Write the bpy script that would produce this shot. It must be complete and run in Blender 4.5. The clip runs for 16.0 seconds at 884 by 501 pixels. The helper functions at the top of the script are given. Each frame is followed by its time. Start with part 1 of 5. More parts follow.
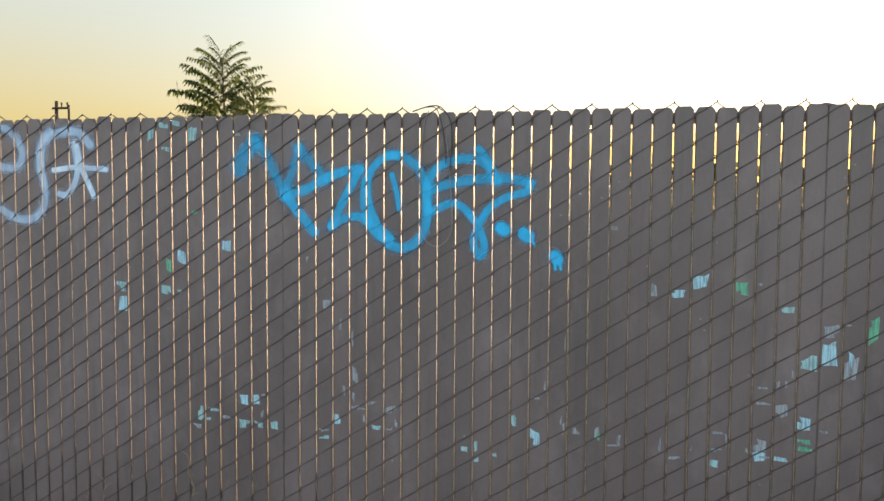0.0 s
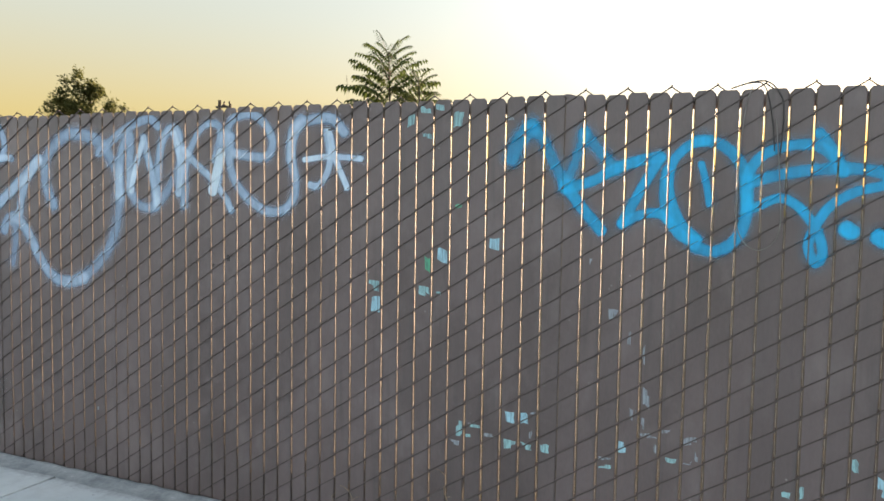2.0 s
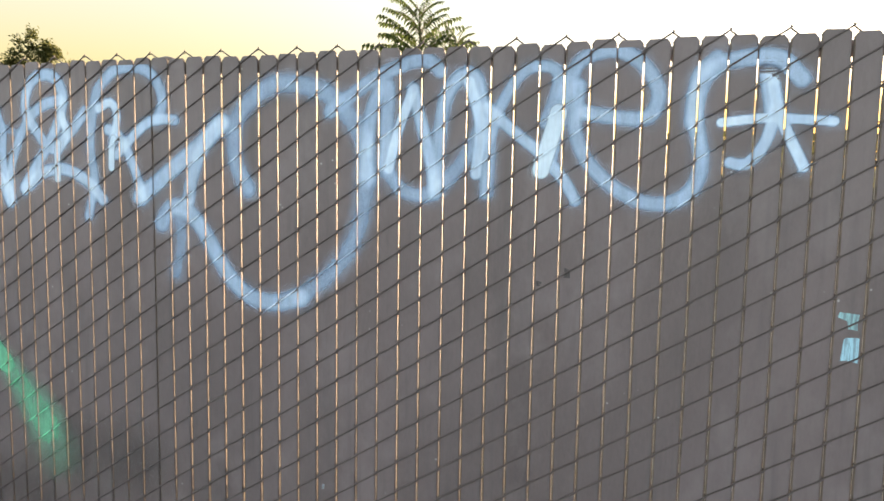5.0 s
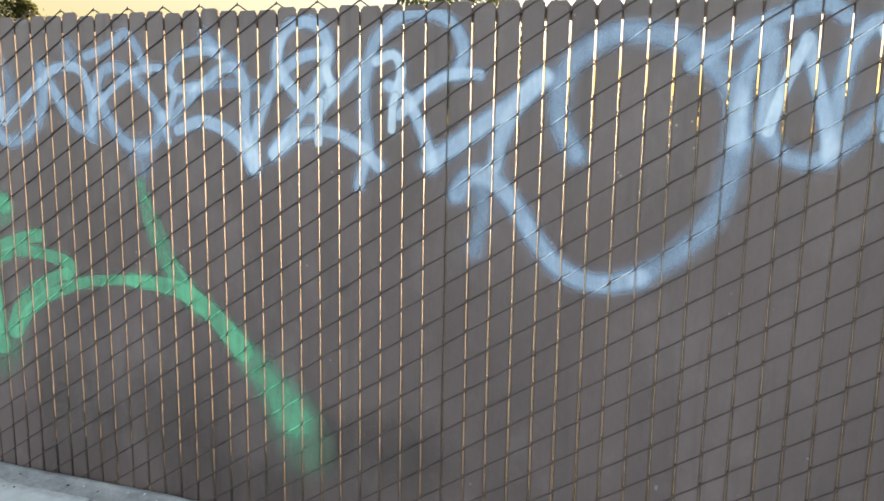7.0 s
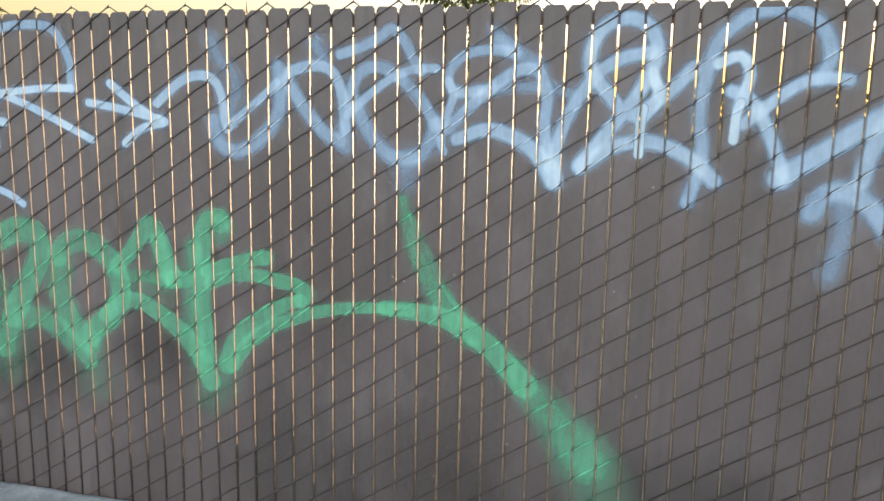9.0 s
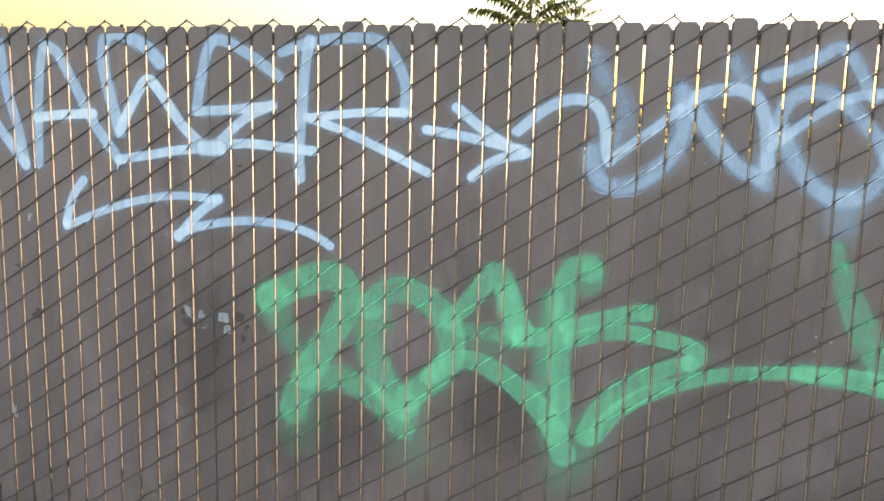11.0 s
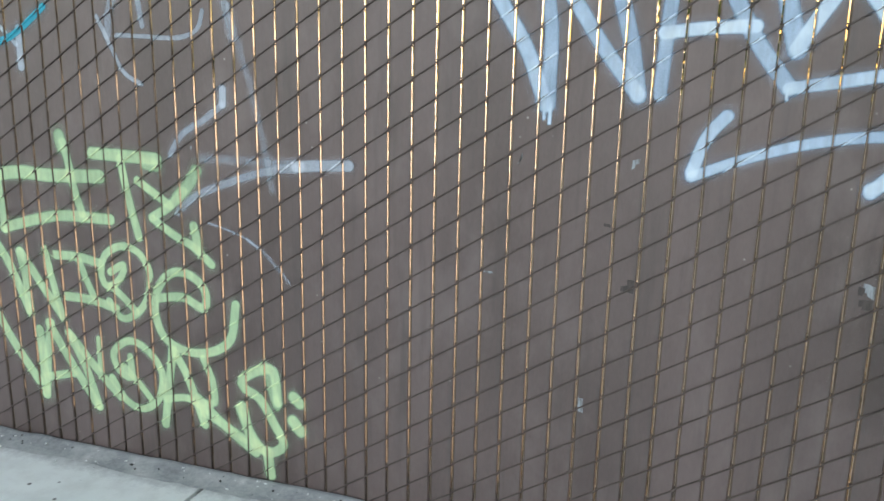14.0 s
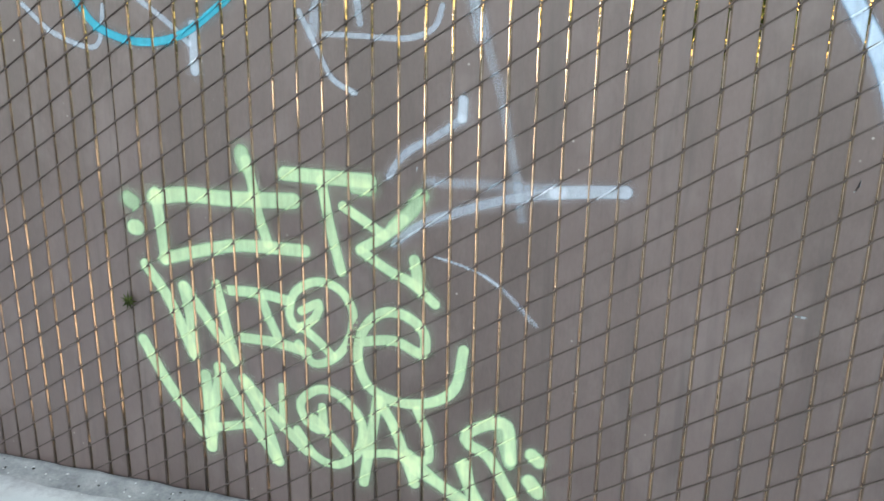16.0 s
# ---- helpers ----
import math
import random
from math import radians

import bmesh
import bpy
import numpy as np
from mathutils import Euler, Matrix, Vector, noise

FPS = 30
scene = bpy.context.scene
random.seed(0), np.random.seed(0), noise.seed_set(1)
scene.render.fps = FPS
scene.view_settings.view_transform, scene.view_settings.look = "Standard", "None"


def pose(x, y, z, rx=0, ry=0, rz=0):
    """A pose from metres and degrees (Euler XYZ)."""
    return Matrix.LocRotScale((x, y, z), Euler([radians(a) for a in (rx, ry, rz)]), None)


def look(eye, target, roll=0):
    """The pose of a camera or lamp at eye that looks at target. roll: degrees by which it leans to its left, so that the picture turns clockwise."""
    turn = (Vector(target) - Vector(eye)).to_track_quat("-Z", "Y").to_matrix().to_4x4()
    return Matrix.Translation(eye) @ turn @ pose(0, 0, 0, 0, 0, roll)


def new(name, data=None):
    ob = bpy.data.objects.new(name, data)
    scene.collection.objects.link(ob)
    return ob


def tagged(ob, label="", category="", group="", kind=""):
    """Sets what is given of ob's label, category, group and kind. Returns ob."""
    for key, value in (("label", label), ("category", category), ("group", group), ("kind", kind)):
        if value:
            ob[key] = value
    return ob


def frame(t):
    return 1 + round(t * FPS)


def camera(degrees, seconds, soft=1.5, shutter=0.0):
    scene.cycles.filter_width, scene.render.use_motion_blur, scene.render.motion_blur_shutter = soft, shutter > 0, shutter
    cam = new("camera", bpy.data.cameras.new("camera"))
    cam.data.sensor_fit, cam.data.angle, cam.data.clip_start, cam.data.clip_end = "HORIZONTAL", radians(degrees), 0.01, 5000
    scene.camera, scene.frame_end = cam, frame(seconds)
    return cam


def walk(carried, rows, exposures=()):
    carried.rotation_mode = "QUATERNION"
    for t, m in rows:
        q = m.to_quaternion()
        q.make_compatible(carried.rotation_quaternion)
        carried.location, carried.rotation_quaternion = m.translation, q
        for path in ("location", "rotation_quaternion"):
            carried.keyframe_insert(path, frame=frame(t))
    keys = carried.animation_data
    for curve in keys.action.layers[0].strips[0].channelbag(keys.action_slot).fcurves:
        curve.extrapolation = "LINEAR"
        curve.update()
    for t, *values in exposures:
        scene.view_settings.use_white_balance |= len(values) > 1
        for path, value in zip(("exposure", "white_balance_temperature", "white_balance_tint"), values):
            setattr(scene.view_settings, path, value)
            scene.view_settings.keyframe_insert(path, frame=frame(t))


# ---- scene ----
cam = camera(60.8, 16.0, soft=1.6)
# seconds, eye x, y, z, yaw, pitch, roll
ROWS = [
    (0.0, 0.0050, 0.0000, 1.3800, 13.62, -3.32, -0.36),
    (0.5, -0.0390, 0.0132, 1.3809, 15.88, -3.21, -0.56),
    (1.0, -0.2085, 0.0479, 1.3773, 19.61, -3.15, -0.90),
    (1.5, -0.4280, 0.0899, 1.3800, 22.20, -3.21, -0.98),
    (2.0, -0.6595, 0.1966, 1.3674, 23.72, -3.73, -0.93),
    (2.5, -0.9471, 0.3444, 1.3908, 25.62, -4.36, -1.04),
    (3.0, -1.2604, 0.4064, 1.3944, 26.41, -4.49, -1.02),
    (5.5, -2.7109, 0.7215, 1.3899, 19.27, -6.70, -1.02),
    (6.0, -2.9960, 0.6700, 1.3854, 19.01, -7.39, -1.05),
    (6.5, -3.2798, 0.5984, 1.3818, 18.42, -8.15, -0.98),
    (7.0, -3.5831, 0.6147, 1.3773, 18.26, -8.90, -0.94),
    (7.5, -3.8820, 0.5679, 1.3764, 18.05, -9.36, -0.96),
    (8.0, -4.1515, 0.5374, 1.3836, 16.77, -9.28, -0.92),
    (10.5, -5.7056, 0.6431, 1.4196, 12.99, -8.61, -1.32),
    (11.0, -6.0332, 0.6511, 1.4304, 12.86, -8.10, -1.29),
    (11.5, -6.3723, 0.7406, 1.4259, 12.94, -7.69, -1.25),
    (12.0, -6.6974, 0.7649, 1.4304, 13.07, -7.48, -1.23),
    (12.5, -6.9991, 0.7384, 1.4340, 12.73, -7.26, -1.19),
    (13.0, -7.2811, 0.7962, 1.4079, 13.71, -7.57, -1.13),
    (13.5, -7.5626, 0.8292, 1.3872, 16.44, -8.80, -1.18),
    (14.0, -7.8266, 0.7784, 1.3503, 18.24, -12.53, -1.13),
    (14.5, -8.0463, 0.8301, 1.3161, 18.61, -15.94, -1.10),
    (15.0, -8.2813, 0.9421, 1.3332, 18.54, -17.47, -0.96),
    (15.5, -8.5338, 0.9240, 1.3683, 18.40, -17.52, -0.93),
    (16.0, -8.7329, 0.9030, 1.4403, 15.79, -14.82, -0.85),
]
EXPOSURES = [(0.0, 2.33, 5500, 10), (3.0, 2.37, 5520, 10), (5.5, 2.77, 5600, 10), (8.0, 2.57, 5600, 10), (10.5, 2.81, 5700, 10), (12.5, 2.81, 5850, 10), (14.5, 2.68, 5650, 10), (16.0, 3.12, 5700, 10)]
walk(cam, [(t, pose(x, y, z, 90 + pitch, roll, yaw)) for t, x, y, z, yaw, pitch, roll in ROWS], EXPOSURES)

# ---- light: a low evening sun behind the fence and its sky ----
SUN_AZ, SUN_EL = 15.3, 4.4
SUN_WAY = Vector((math.sin(radians(SUN_AZ)) * math.cos(radians(SUN_EL)), math.cos(radians(SUN_AZ)) * math.cos(radians(SUN_EL)), math.sin(radians(SUN_EL))))
sky_world = bpy.data.worlds.new("evening_sky")
scene.world = sky_world
sky_world.use_nodes = True
wn = sky_world.node_tree.nodes
sky = wn.new("ShaderNodeTexSky")
sky.sky_type = "NISHITA"
sky.sun_disc = False
sky.sun_elevation, sky.sun_rotation = radians(SUN_EL), radians(SUN_AZ)
sky.air_density, sky.dust_density, sky.ozone_density = 1.0, 4.0, 1.0
# evening haze evens the sky out: a veil over the clear sky, warm along the horizon and paler above
SKY_STRENGTH = 0.041
place, parts, low = wn.new("ShaderNodeTexCoord"), wn.new("ShaderNodeSeparateXYZ"), wn.new("ShaderNodeValToRGB")
low.color_ramp.interpolation = "EASE"
low.color_ramp.elements[0].position, low.color_ramp.elements[0].color = 0.05, (5.4, 3.7, 1.0, 1)
low.color_ramp.elements[1].position, low.color_ramp.elements[1].color = 0.60, (3.75, 3.9, 3.8, 1)
low.color_ramp.elements.new(0.27).color = (4.8, 4.45, 3.2, 1)
veil = wn.new("ShaderNodeMix")
veil.data_type, veil.blend_type = "RGBA", "MIX"
veil.inputs[0].default_value = 0.72
wl = sky_world.node_tree.links
wl.new(place.outputs["Generated"], parts.inputs[0])
wl.new(parts.outputs["Z"], low.inputs[0])
wl.new(sky.outputs["Color"], veil.inputs[6])
wl.new(low.outputs[0], veil.inputs[7])
# the bright haze round the low sun
toward, near, shine = wn.new("ShaderNodeVectorMath"), wn.new("ShaderNodeMath"), wn.new("ShaderNodeMix")
toward.operation, near.operation = "DOT_PRODUCT", "POWER"
toward.inputs[1].default_value = SUN_WAY
near.inputs[1].default_value, near.use_clamp = 7.0, True
shine.data_type, shine.blend_type = "RGBA", "ADD"
glow = wn.new("ShaderNodeValToRGB")
glow.color_ramp.elements[0].position, glow.color_ramp.elements[0].color = 0.088, (2.8, 0.8, 0.0, 1)
glow.color_ramp.elements[1].position, glow.color_ramp.elements[1].color = 0.130, (5.2, 5.0, 4.7, 1)
wl.new(parts.outputs["Z"], glow.inputs[0])
wl.new(glow.outputs[0], shine.inputs[7])
wl.new(place.outputs["Generated"], toward.inputs[0])
above = wn.new("ShaderNodeMath")
above.operation = "MAXIMUM"
wl.new(toward.outputs["Value"], above.inputs[0])
above.inputs[1].default_value = 0.0
wl.new(above.outputs[0], near.inputs[0])
wl.new(near.outputs[0], shine.inputs[0])
wl.new(veil.outputs[2], shine.inputs[6])
wl.new(shine.outputs[2], wn["Background"].inputs["Color"])
wn["Background"].inputs["Strength"].default_value = SKY_STRENGTH
sun = new("sun", bpy.data.lights.new("sun", "SUN"))
sun.data.energy, sun.data.angle, sun.data.color = 5.0, radians(0.5), (1.0, 0.66, 0.36)
sun.matrix_world = look(SUN_WAY * 60, (0, 0, 0))

# ---- materials ----


def ramp(nt, fac, stops):
    node = nt.nodes.new("ShaderNodeValToRGB")
    while len(node.color_ramp.elements) < len(stops):
        node.color_ramp.elements.new(0.5)
    for e, (p, c) in zip(node.color_ramp.elements, stops):
        e.position, e.color = p, (c[0], c[1], c[2], 1)
    nt.links.new(fac, node.inputs[0])
    return node.outputs[0]


def noise_of(nt, scale, detail=4, rough=0.6, stretch=(1, 1, 1), coord="Object"):
    tc, mp, nz = nt.nodes.new("ShaderNodeTexCoord"), nt.nodes.new("ShaderNodeMapping"), nt.nodes.new("ShaderNodeTexNoise")
    mp.inputs["Scale"].default_value = stretch
    if coord == "World":
        nt.links.new(nt.nodes.new("ShaderNodeNewGeometry").outputs["Position"], mp.inputs["Vector"])
    else:
        nt.links.new(tc.outputs[coord], mp.inputs["Vector"])
    nt.links.new(mp.outputs[0], nz.inputs["Vector"])
    nz.inputs["Scale"].default_value, nz.inputs["Detail"].default_value, nz.inputs["Roughness"].default_value = scale, detail, rough
    return nz.outputs["Fac"]


def mixed(nt, fac, a, b, blend="MIX"):
    m = nt.nodes.new("ShaderNodeMix")
    m.data_type, m.blend_type = "RGBA", blend
    for sock, v in ((m.inputs[0], fac), (m.inputs[6], a), (m.inputs[7], b)):
        if isinstance(v, (int, float)):
            sock.default_value = v
        elif isinstance(v, tuple):
            sock.default_value = (*v, 1)
        else:
            nt.links.new(v, sock)
    return m.outputs[2]


def maths(nt, op, a, b=0.0, clamp=False):
    m = nt.nodes.new("ShaderNodeMath")
    m.operation, m.use_clamp = op, clamp
    for sock, v in zip(m.inputs, (a, b)):
        if isinstance(v, (int, float)):
            sock.default_value = v
        else:
            nt.links.new(v, sock)
    return m.outputs[0]


def material(name, rough=0.6, metal=0.0, spec=0.5):
    m = bpy.data.materials.new(name)
    m.use_nodes = True
    b = m.node_tree.nodes["Principled BSDF"]
    b.inputs["Roughness"].default_value, b.inputs["Metallic"].default_value = rough, metal
    b.inputs["Specular IOR Level"].default_value = spec
    return m, m.node_tree, b


def bump(nt, b, height, strength=0.3, dist=0.002):
    n = nt.nodes.new("ShaderNodeBump")
    n.inputs["Strength"].default_value, n.inputs["Distance"].default_value = strength, dist
    nt.links.new(height, n.inputs["Height"])
    nt.links.new(n.outputs[0], b.inputs["Normal"])


def grainy(name, stops, scale, fine=60, rough=0.7, metal=0.0, stretch=(1, 1, 1), relief=0.3, dist=0.002, each=0.0, coord="Object", spec=0.5):
    """A surface with broad and fine variation; each: how much separate pieces differ."""
    m, nt, b = material(name, rough, metal, spec)
    broad, grain = noise_of(nt, scale, 4, 0.6, stretch, coord), noise_of(nt, fine, 3, 0.7, stretch, coord)
    col = ramp(nt, maths(nt, "ADD", maths(nt, "MULTIPLY", broad, 0.7), maths(nt, "MULTIPLY", grain, 0.3)), stops)
    if each:
        info = nt.nodes.new("ShaderNodeObjectInfo")
        hsv = nt.nodes.new("ShaderNodeHueSaturation")
        nt.links.new(maths(nt, "ADD", maths(nt, "MULTIPLY", info.outputs["Random"], 2 * each), 1 - each), hsv.inputs["Value"])
        nt.links.new(col, hsv.inputs["Color"])
        col = hsv.outputs[0]
    nt.links.new(col, b.inputs["Base Color"])
    nt.links.new(ramp(nt, grain, [(0.3, (rough - 0.1,) * 3), (0.7, (min(1, rough + 0.1),) * 3)]), b.inputs["Roughness"])
    bump(nt, b, grain, relief, dist)
    return m


M_SLAT = grainy("slat_plastic", [(0.34, (0.078, 0.057, 0.053)), (0.5, (0.109, 0.083, 0.079)), (0.68, (0.143, 0.111, 0.107))], 2.6, 150, 0.42, stretch=(1, 1, 0.35), relief=0.15, dist=0.0006, each=0.08, coord="World", spec=0.8)


def worn(m):
    """Adds dusty smears, faint runs and a few pale specks to a surface."""
    nt = m.node_tree
    b = nt.nodes["Principled BSDF"]
    col = b.inputs["Base Color"].links[0].from_socket
    dust = ramp(nt, noise_of(nt, 5.5, 5, 0.65, (1, 1, 0.6), "World"), [(0.52, (0, 0, 0)), (0.78, (0.55, 0.55, 0.55))])
    col = mixed(nt, dust, col, (0.205, 0.172, 0.168))
    runs = ramp(nt, noise_of(nt, 22, 3, 0.6, (1, 1, 0.08), "World"), [(0.56, (0, 0, 0)), (0.74, (0.45, 0.45, 0.45))])
    col = mixed(nt, runs, col, (0.055, 0.048, 0.044))
    spot = nt.nodes.new("ShaderNodeTexVoronoi")
    spot.inputs["Scale"].default_value = 26
    nt.links.new(nt.nodes.new("ShaderNodeNewGeometry").outputs["Position"], spot.inputs["Vector"])
    speck = maths(nt, "MULTIPLY", ramp(nt, spot.outputs["Distance"], [(0.06, (1, 1, 1)), (0.11, (0, 0, 0))]), ramp(nt, noise_of(nt, 6, 2, 0.5, (1, 1, 1), "World"), [(0.60, (0, 0, 0)), (0.66, (0.8, 0.8, 0.8))]))
    nt.links.new(mixed(nt, speck, col, (0.40, 0.38, 0.36)), b.inputs["Base Color"])


worn(M_SLAT)
# edges lighter and yellower than the faces: some sunlight is in the colour
M_EDGE = grainy("slat_edge", [(0.34, (0.095, 0.074, 0.058)), (0.66, (0.20, 0.16, 0.125))], 30, 260, 0.6, stretch=(1, 1, 0.5), relief=0.9, dist=0.0025, coord="World", spec=0.22)
# fin colour lifted well above the slats', to offset the shade inside the joint
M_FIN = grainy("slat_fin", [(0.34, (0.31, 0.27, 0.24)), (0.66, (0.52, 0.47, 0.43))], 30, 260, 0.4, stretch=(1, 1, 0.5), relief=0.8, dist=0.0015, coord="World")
M_WIRE = grainy("coated_wire", [(0.3, (0.070, 0.059, 0.053)), (0.7, (0.120, 0.100, 0.092))], 30, 300, 0.68, relief=0.1, dist=0.0004, spec=0.3)
M_POST = grainy("coated_steel", [(0.3, (0.16, 0.133, 0.122)), (0.7, (0.23, 0.19, 0.175))], 6, 200, 0.5, relief=0.1, dist=0.0005)
M_CABLE = grainy("black_cable", [(0.3, (0.03, 0.028, 0.027)), (0.7, (0.06, 0.056, 0.054))], 30, 300, 0.5)
M_GREYCABLE = grainy("grey_cable", [(0.3, (0.16, 0.15, 0.14)), (0.7, (0.26, 0.24, 0.22))], 30, 300, 0.5)
M_ROAD = grainy("asphalt", [(0.3, (0.04, 0.04, 0.042)), (0.7, (0.065, 0.064, 0.062))], 0.8, 90, 0.85, relief=0.5, dist=0.004)
M_DIRT = grainy("dry_lot", [(0.36, (0.06, 0.058, 0.036)), (0.46, (0.11, 0.10, 0.065)), (0.54, (0.18, 0.155, 0.11)), (0.66, (0.28, 0.245, 0.185))], 0.16, 5, 0.95, relief=0.6, dist=0.03, spec=0.0)
M_STRIP = grainy("dirty_cement", [(0.36, (0.24, 0.255, 0.265)), (0.5, (0.36, 0.38, 0.39)), (0.6, (0.45, 0.465, 0.47)), (0.70, (0.68, 0.69, 0.69))], 8.0, 60, 0.85, relief=0.7, dist=0.004)
M_BARK = grainy("bark", [(0.3, (0.07, 0.055, 0.04)), (0.7, (0.16, 0.13, 0.10))], 6, 50, 0.9, stretch=(1, 1, 0.3), relief=0.6, dist=0.004)
M_TIMBER = grainy("weathered_timber", [(0.3, (0.05, 0.04, 0.03)), (0.7, (0.11, 0.085, 0.065))], 2, 30, 0.9, stretch=(1, 1, 0.1))
# blue tint of the added wall, to keep the bounced sunlight neutral
M_BOUNCE = grainy("blue_grey_bounce", [(0.3, (0.195, 0.295, 0.47)), (0.7, (0.26, 0.37, 0.56))], 0.4, 20, 0.85, relief=0.3, dist=0.004)
M_DRY = grainy("dry_stem", [(0.3, (0.20, 0.15, 0.09)), (0.7, (0.36, 0.29, 0.19))], 20, 100, 0.9)


def concrete():
    m, nt, b = material("pavement_concrete", 0.8)
    broad, mid, fine = noise_of(nt, 1.3, 5), noise_of(nt, 9, 5), noise_of(nt, 160, 3)
    col = ramp(nt, broad, [(0.3, (0.70, 0.735, 0.75)), (0.5, (0.77, 0.80, 0.805)), (0.72, (0.82, 0.84, 0.83))])
    col = mixed(nt, ramp(nt, mid, [(0.46, (0, 0, 0)), (0.78, (0.32, 0.32, 0.32))]), col, (0.36, 0.35, 0.33))
    spots = nt.nodes.new("ShaderNodeTexVoronoi")
    tc = nt.nodes.new("ShaderNodeTexCoord")
    nt.links.new(tc.outputs["Object"], spots.inputs["Vector"])
    spots.inputs["Scale"].default_value = 14
    where = maths(nt, "MULTIPLY", ramp(nt, spots.outputs["Distance"], [(0.07, (1, 1, 1)), (0.13, (0, 0, 0))]), ramp(nt, noise_of(nt, 2.2, 2), [(0.51, (0, 0, 0)), (0.57, (1, 1, 1))]))
    col = mixed(nt, where, col, (0.09, 0.09, 0.095))
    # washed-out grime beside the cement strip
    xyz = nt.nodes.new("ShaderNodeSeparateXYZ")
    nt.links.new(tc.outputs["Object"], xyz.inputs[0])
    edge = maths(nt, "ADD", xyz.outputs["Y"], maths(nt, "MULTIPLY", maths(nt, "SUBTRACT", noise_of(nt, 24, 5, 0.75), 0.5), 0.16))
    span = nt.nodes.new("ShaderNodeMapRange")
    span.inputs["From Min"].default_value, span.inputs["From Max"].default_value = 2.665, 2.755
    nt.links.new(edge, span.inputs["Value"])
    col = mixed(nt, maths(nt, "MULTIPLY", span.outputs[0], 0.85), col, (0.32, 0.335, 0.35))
    info = nt.nodes.new("ShaderNodeObjectInfo")
    hsv = nt.nodes.new("ShaderNodeHueSaturation")
    nt.links.new(maths(nt, "ADD", maths(nt, "MULTIPLY", info.outputs["Random"], 0.1), 0.93), hsv.inputs["Value"])
    nt.links.new(col, hsv.inputs["Color"])
    nt.links.new(hsv.outputs[0], b.inputs["Base Color"])
    bump(nt, b, maths(nt, "ADD", fine, maths(nt, "MULTIPLY", mid, 0.6)), 0.35, 0.0025)
    return m


M_CONCRETE = concrete()


def leaf_mat(name, dark, light, through_it=0.35):
    m, nt, b = material(name, 0.75, 0, 0.12)
    geo = nt.nodes.new("ShaderNodeNewGeometry")
    col = ramp(nt, geo.outputs["Random Per Island"], [(0.0, dark), (1.0, light)])
    nt.links.new(col, b.inputs["Base Color"])
    tr = nt.nodes.new("ShaderNodeBsdfTranslucent")
    nt.links.new(col, tr.inputs["Color"])
    mx = nt.nodes.new("ShaderNodeMixShader")
    mx.inputs[0].default_value = through_it
    nt.links.new(b.outputs[0], mx.inputs[1])
    nt.links.new(tr.outputs[0], mx.inputs[2])
    nt.links.new(mx.outputs[0], nt.nodes["Material Output"].inputs["Surface"])
    return m


M_LEAF = leaf_mat("tree_leaf", (0.032, 0.045, 0.014), (0.10, 0.13, 0.035), 0.5)
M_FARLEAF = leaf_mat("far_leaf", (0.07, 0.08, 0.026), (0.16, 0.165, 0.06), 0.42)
M_WEED = leaf_mat("weed_leaf", (0.04, 0.05, 0.02), (0.16, 0.13, 0.07), 0.2)


def spray_paint(name, colour, pale, body=0.32):
    """Aerosol paint: its cover fades at a stroke's edge, with speckle."""
    m, nt, b = material(name, 0.55, 0, 0.35)
    at = nt.nodes.new("ShaderNodeAttribute")
    at.attribute_name = "cover"
    speck, broad, streak = noise_of(nt, 420, 2, 0.7), noise_of(nt, 9, 3), noise_of(nt, 55, 3, 0.6, (1, 1, 0.16))
    thick = maths(nt, "POWER", at.outputs["Fac"], 4.0)
    col = mixed(nt, maths(nt, "MULTIPLY", thick, ramp(nt, broad, [(0.3, (0.35, 0.35, 0.35)), (0.65, (1, 1, 1))])), colour, pale)
    nt.links.new(col, b.inputs["Base Color"])
    edge = maths(nt, "MULTIPLY", maths(nt, "SUBTRACT", 1.0, at.outputs["Fac"]), at.outputs["Fac"])
    c = maths(nt, "ADD", at.outputs["Fac"], maths(nt, "MULTIPLY", maths(nt, "SUBTRACT", speck, 0.5), maths(nt, "MULTIPLY", edge, 3.0)), True)
    c = maths(nt, "MULTIPLY", c, maths(nt, "ADD", maths(nt, "ADD", body, maths(nt, "MULTIPLY", noise_of(nt, 3.1, 2), 0.42)), maths(nt, "ADD", maths(nt, "MULTIPLY", broad, 0.40), maths(nt, "MULTIPLY", streak, 0.46))), True)
    tr, mx = nt.nodes.new("ShaderNodeBsdfTransparent"), nt.nodes.new("ShaderNodeMixShader")
    nt.links.new(c, mx.inputs[0])
    nt.links.new(tr.outputs[0], mx.inputs[1])
    nt.links.new(b.outputs[0], mx.inputs[2])
    nt.links.new(mx.outputs[0], nt.nodes["Material Output"].inputs["Surface"])
    return m


P_BLUE = spray_paint("blue_spray", (0.07, 0.43, 0.78), (0.06, 0.54, 0.94))
P_PALE = spray_paint("pale_blue_spray", (0.42, 0.59, 0.83), (0.72, 0.85, 0.96), 0.28)
P_BRIGHT = spray_paint("thick_white_spray", (0.62, 0.76, 0.90), (0.74, 0.87, 0.96))
P_GREEN = spray_paint("green_spray", (0.20, 0.54, 0.34), (0.24, 0.82, 0.44), 0.18)
P_DARK = spray_paint("dark_grey_patch", (0.035, 0.037, 0.034), (0.04, 0.04, 0.038), 0.3)
P_LIME = spray_paint("lime_spray", (0.48, 0.72, 0.46), (0.72, 0.86, 0.50), 0.26)
P_WHITE = spray_paint("thin_white_spray", (0.56, 0.65, 0.78), (0.74, 0.80, 0.88))
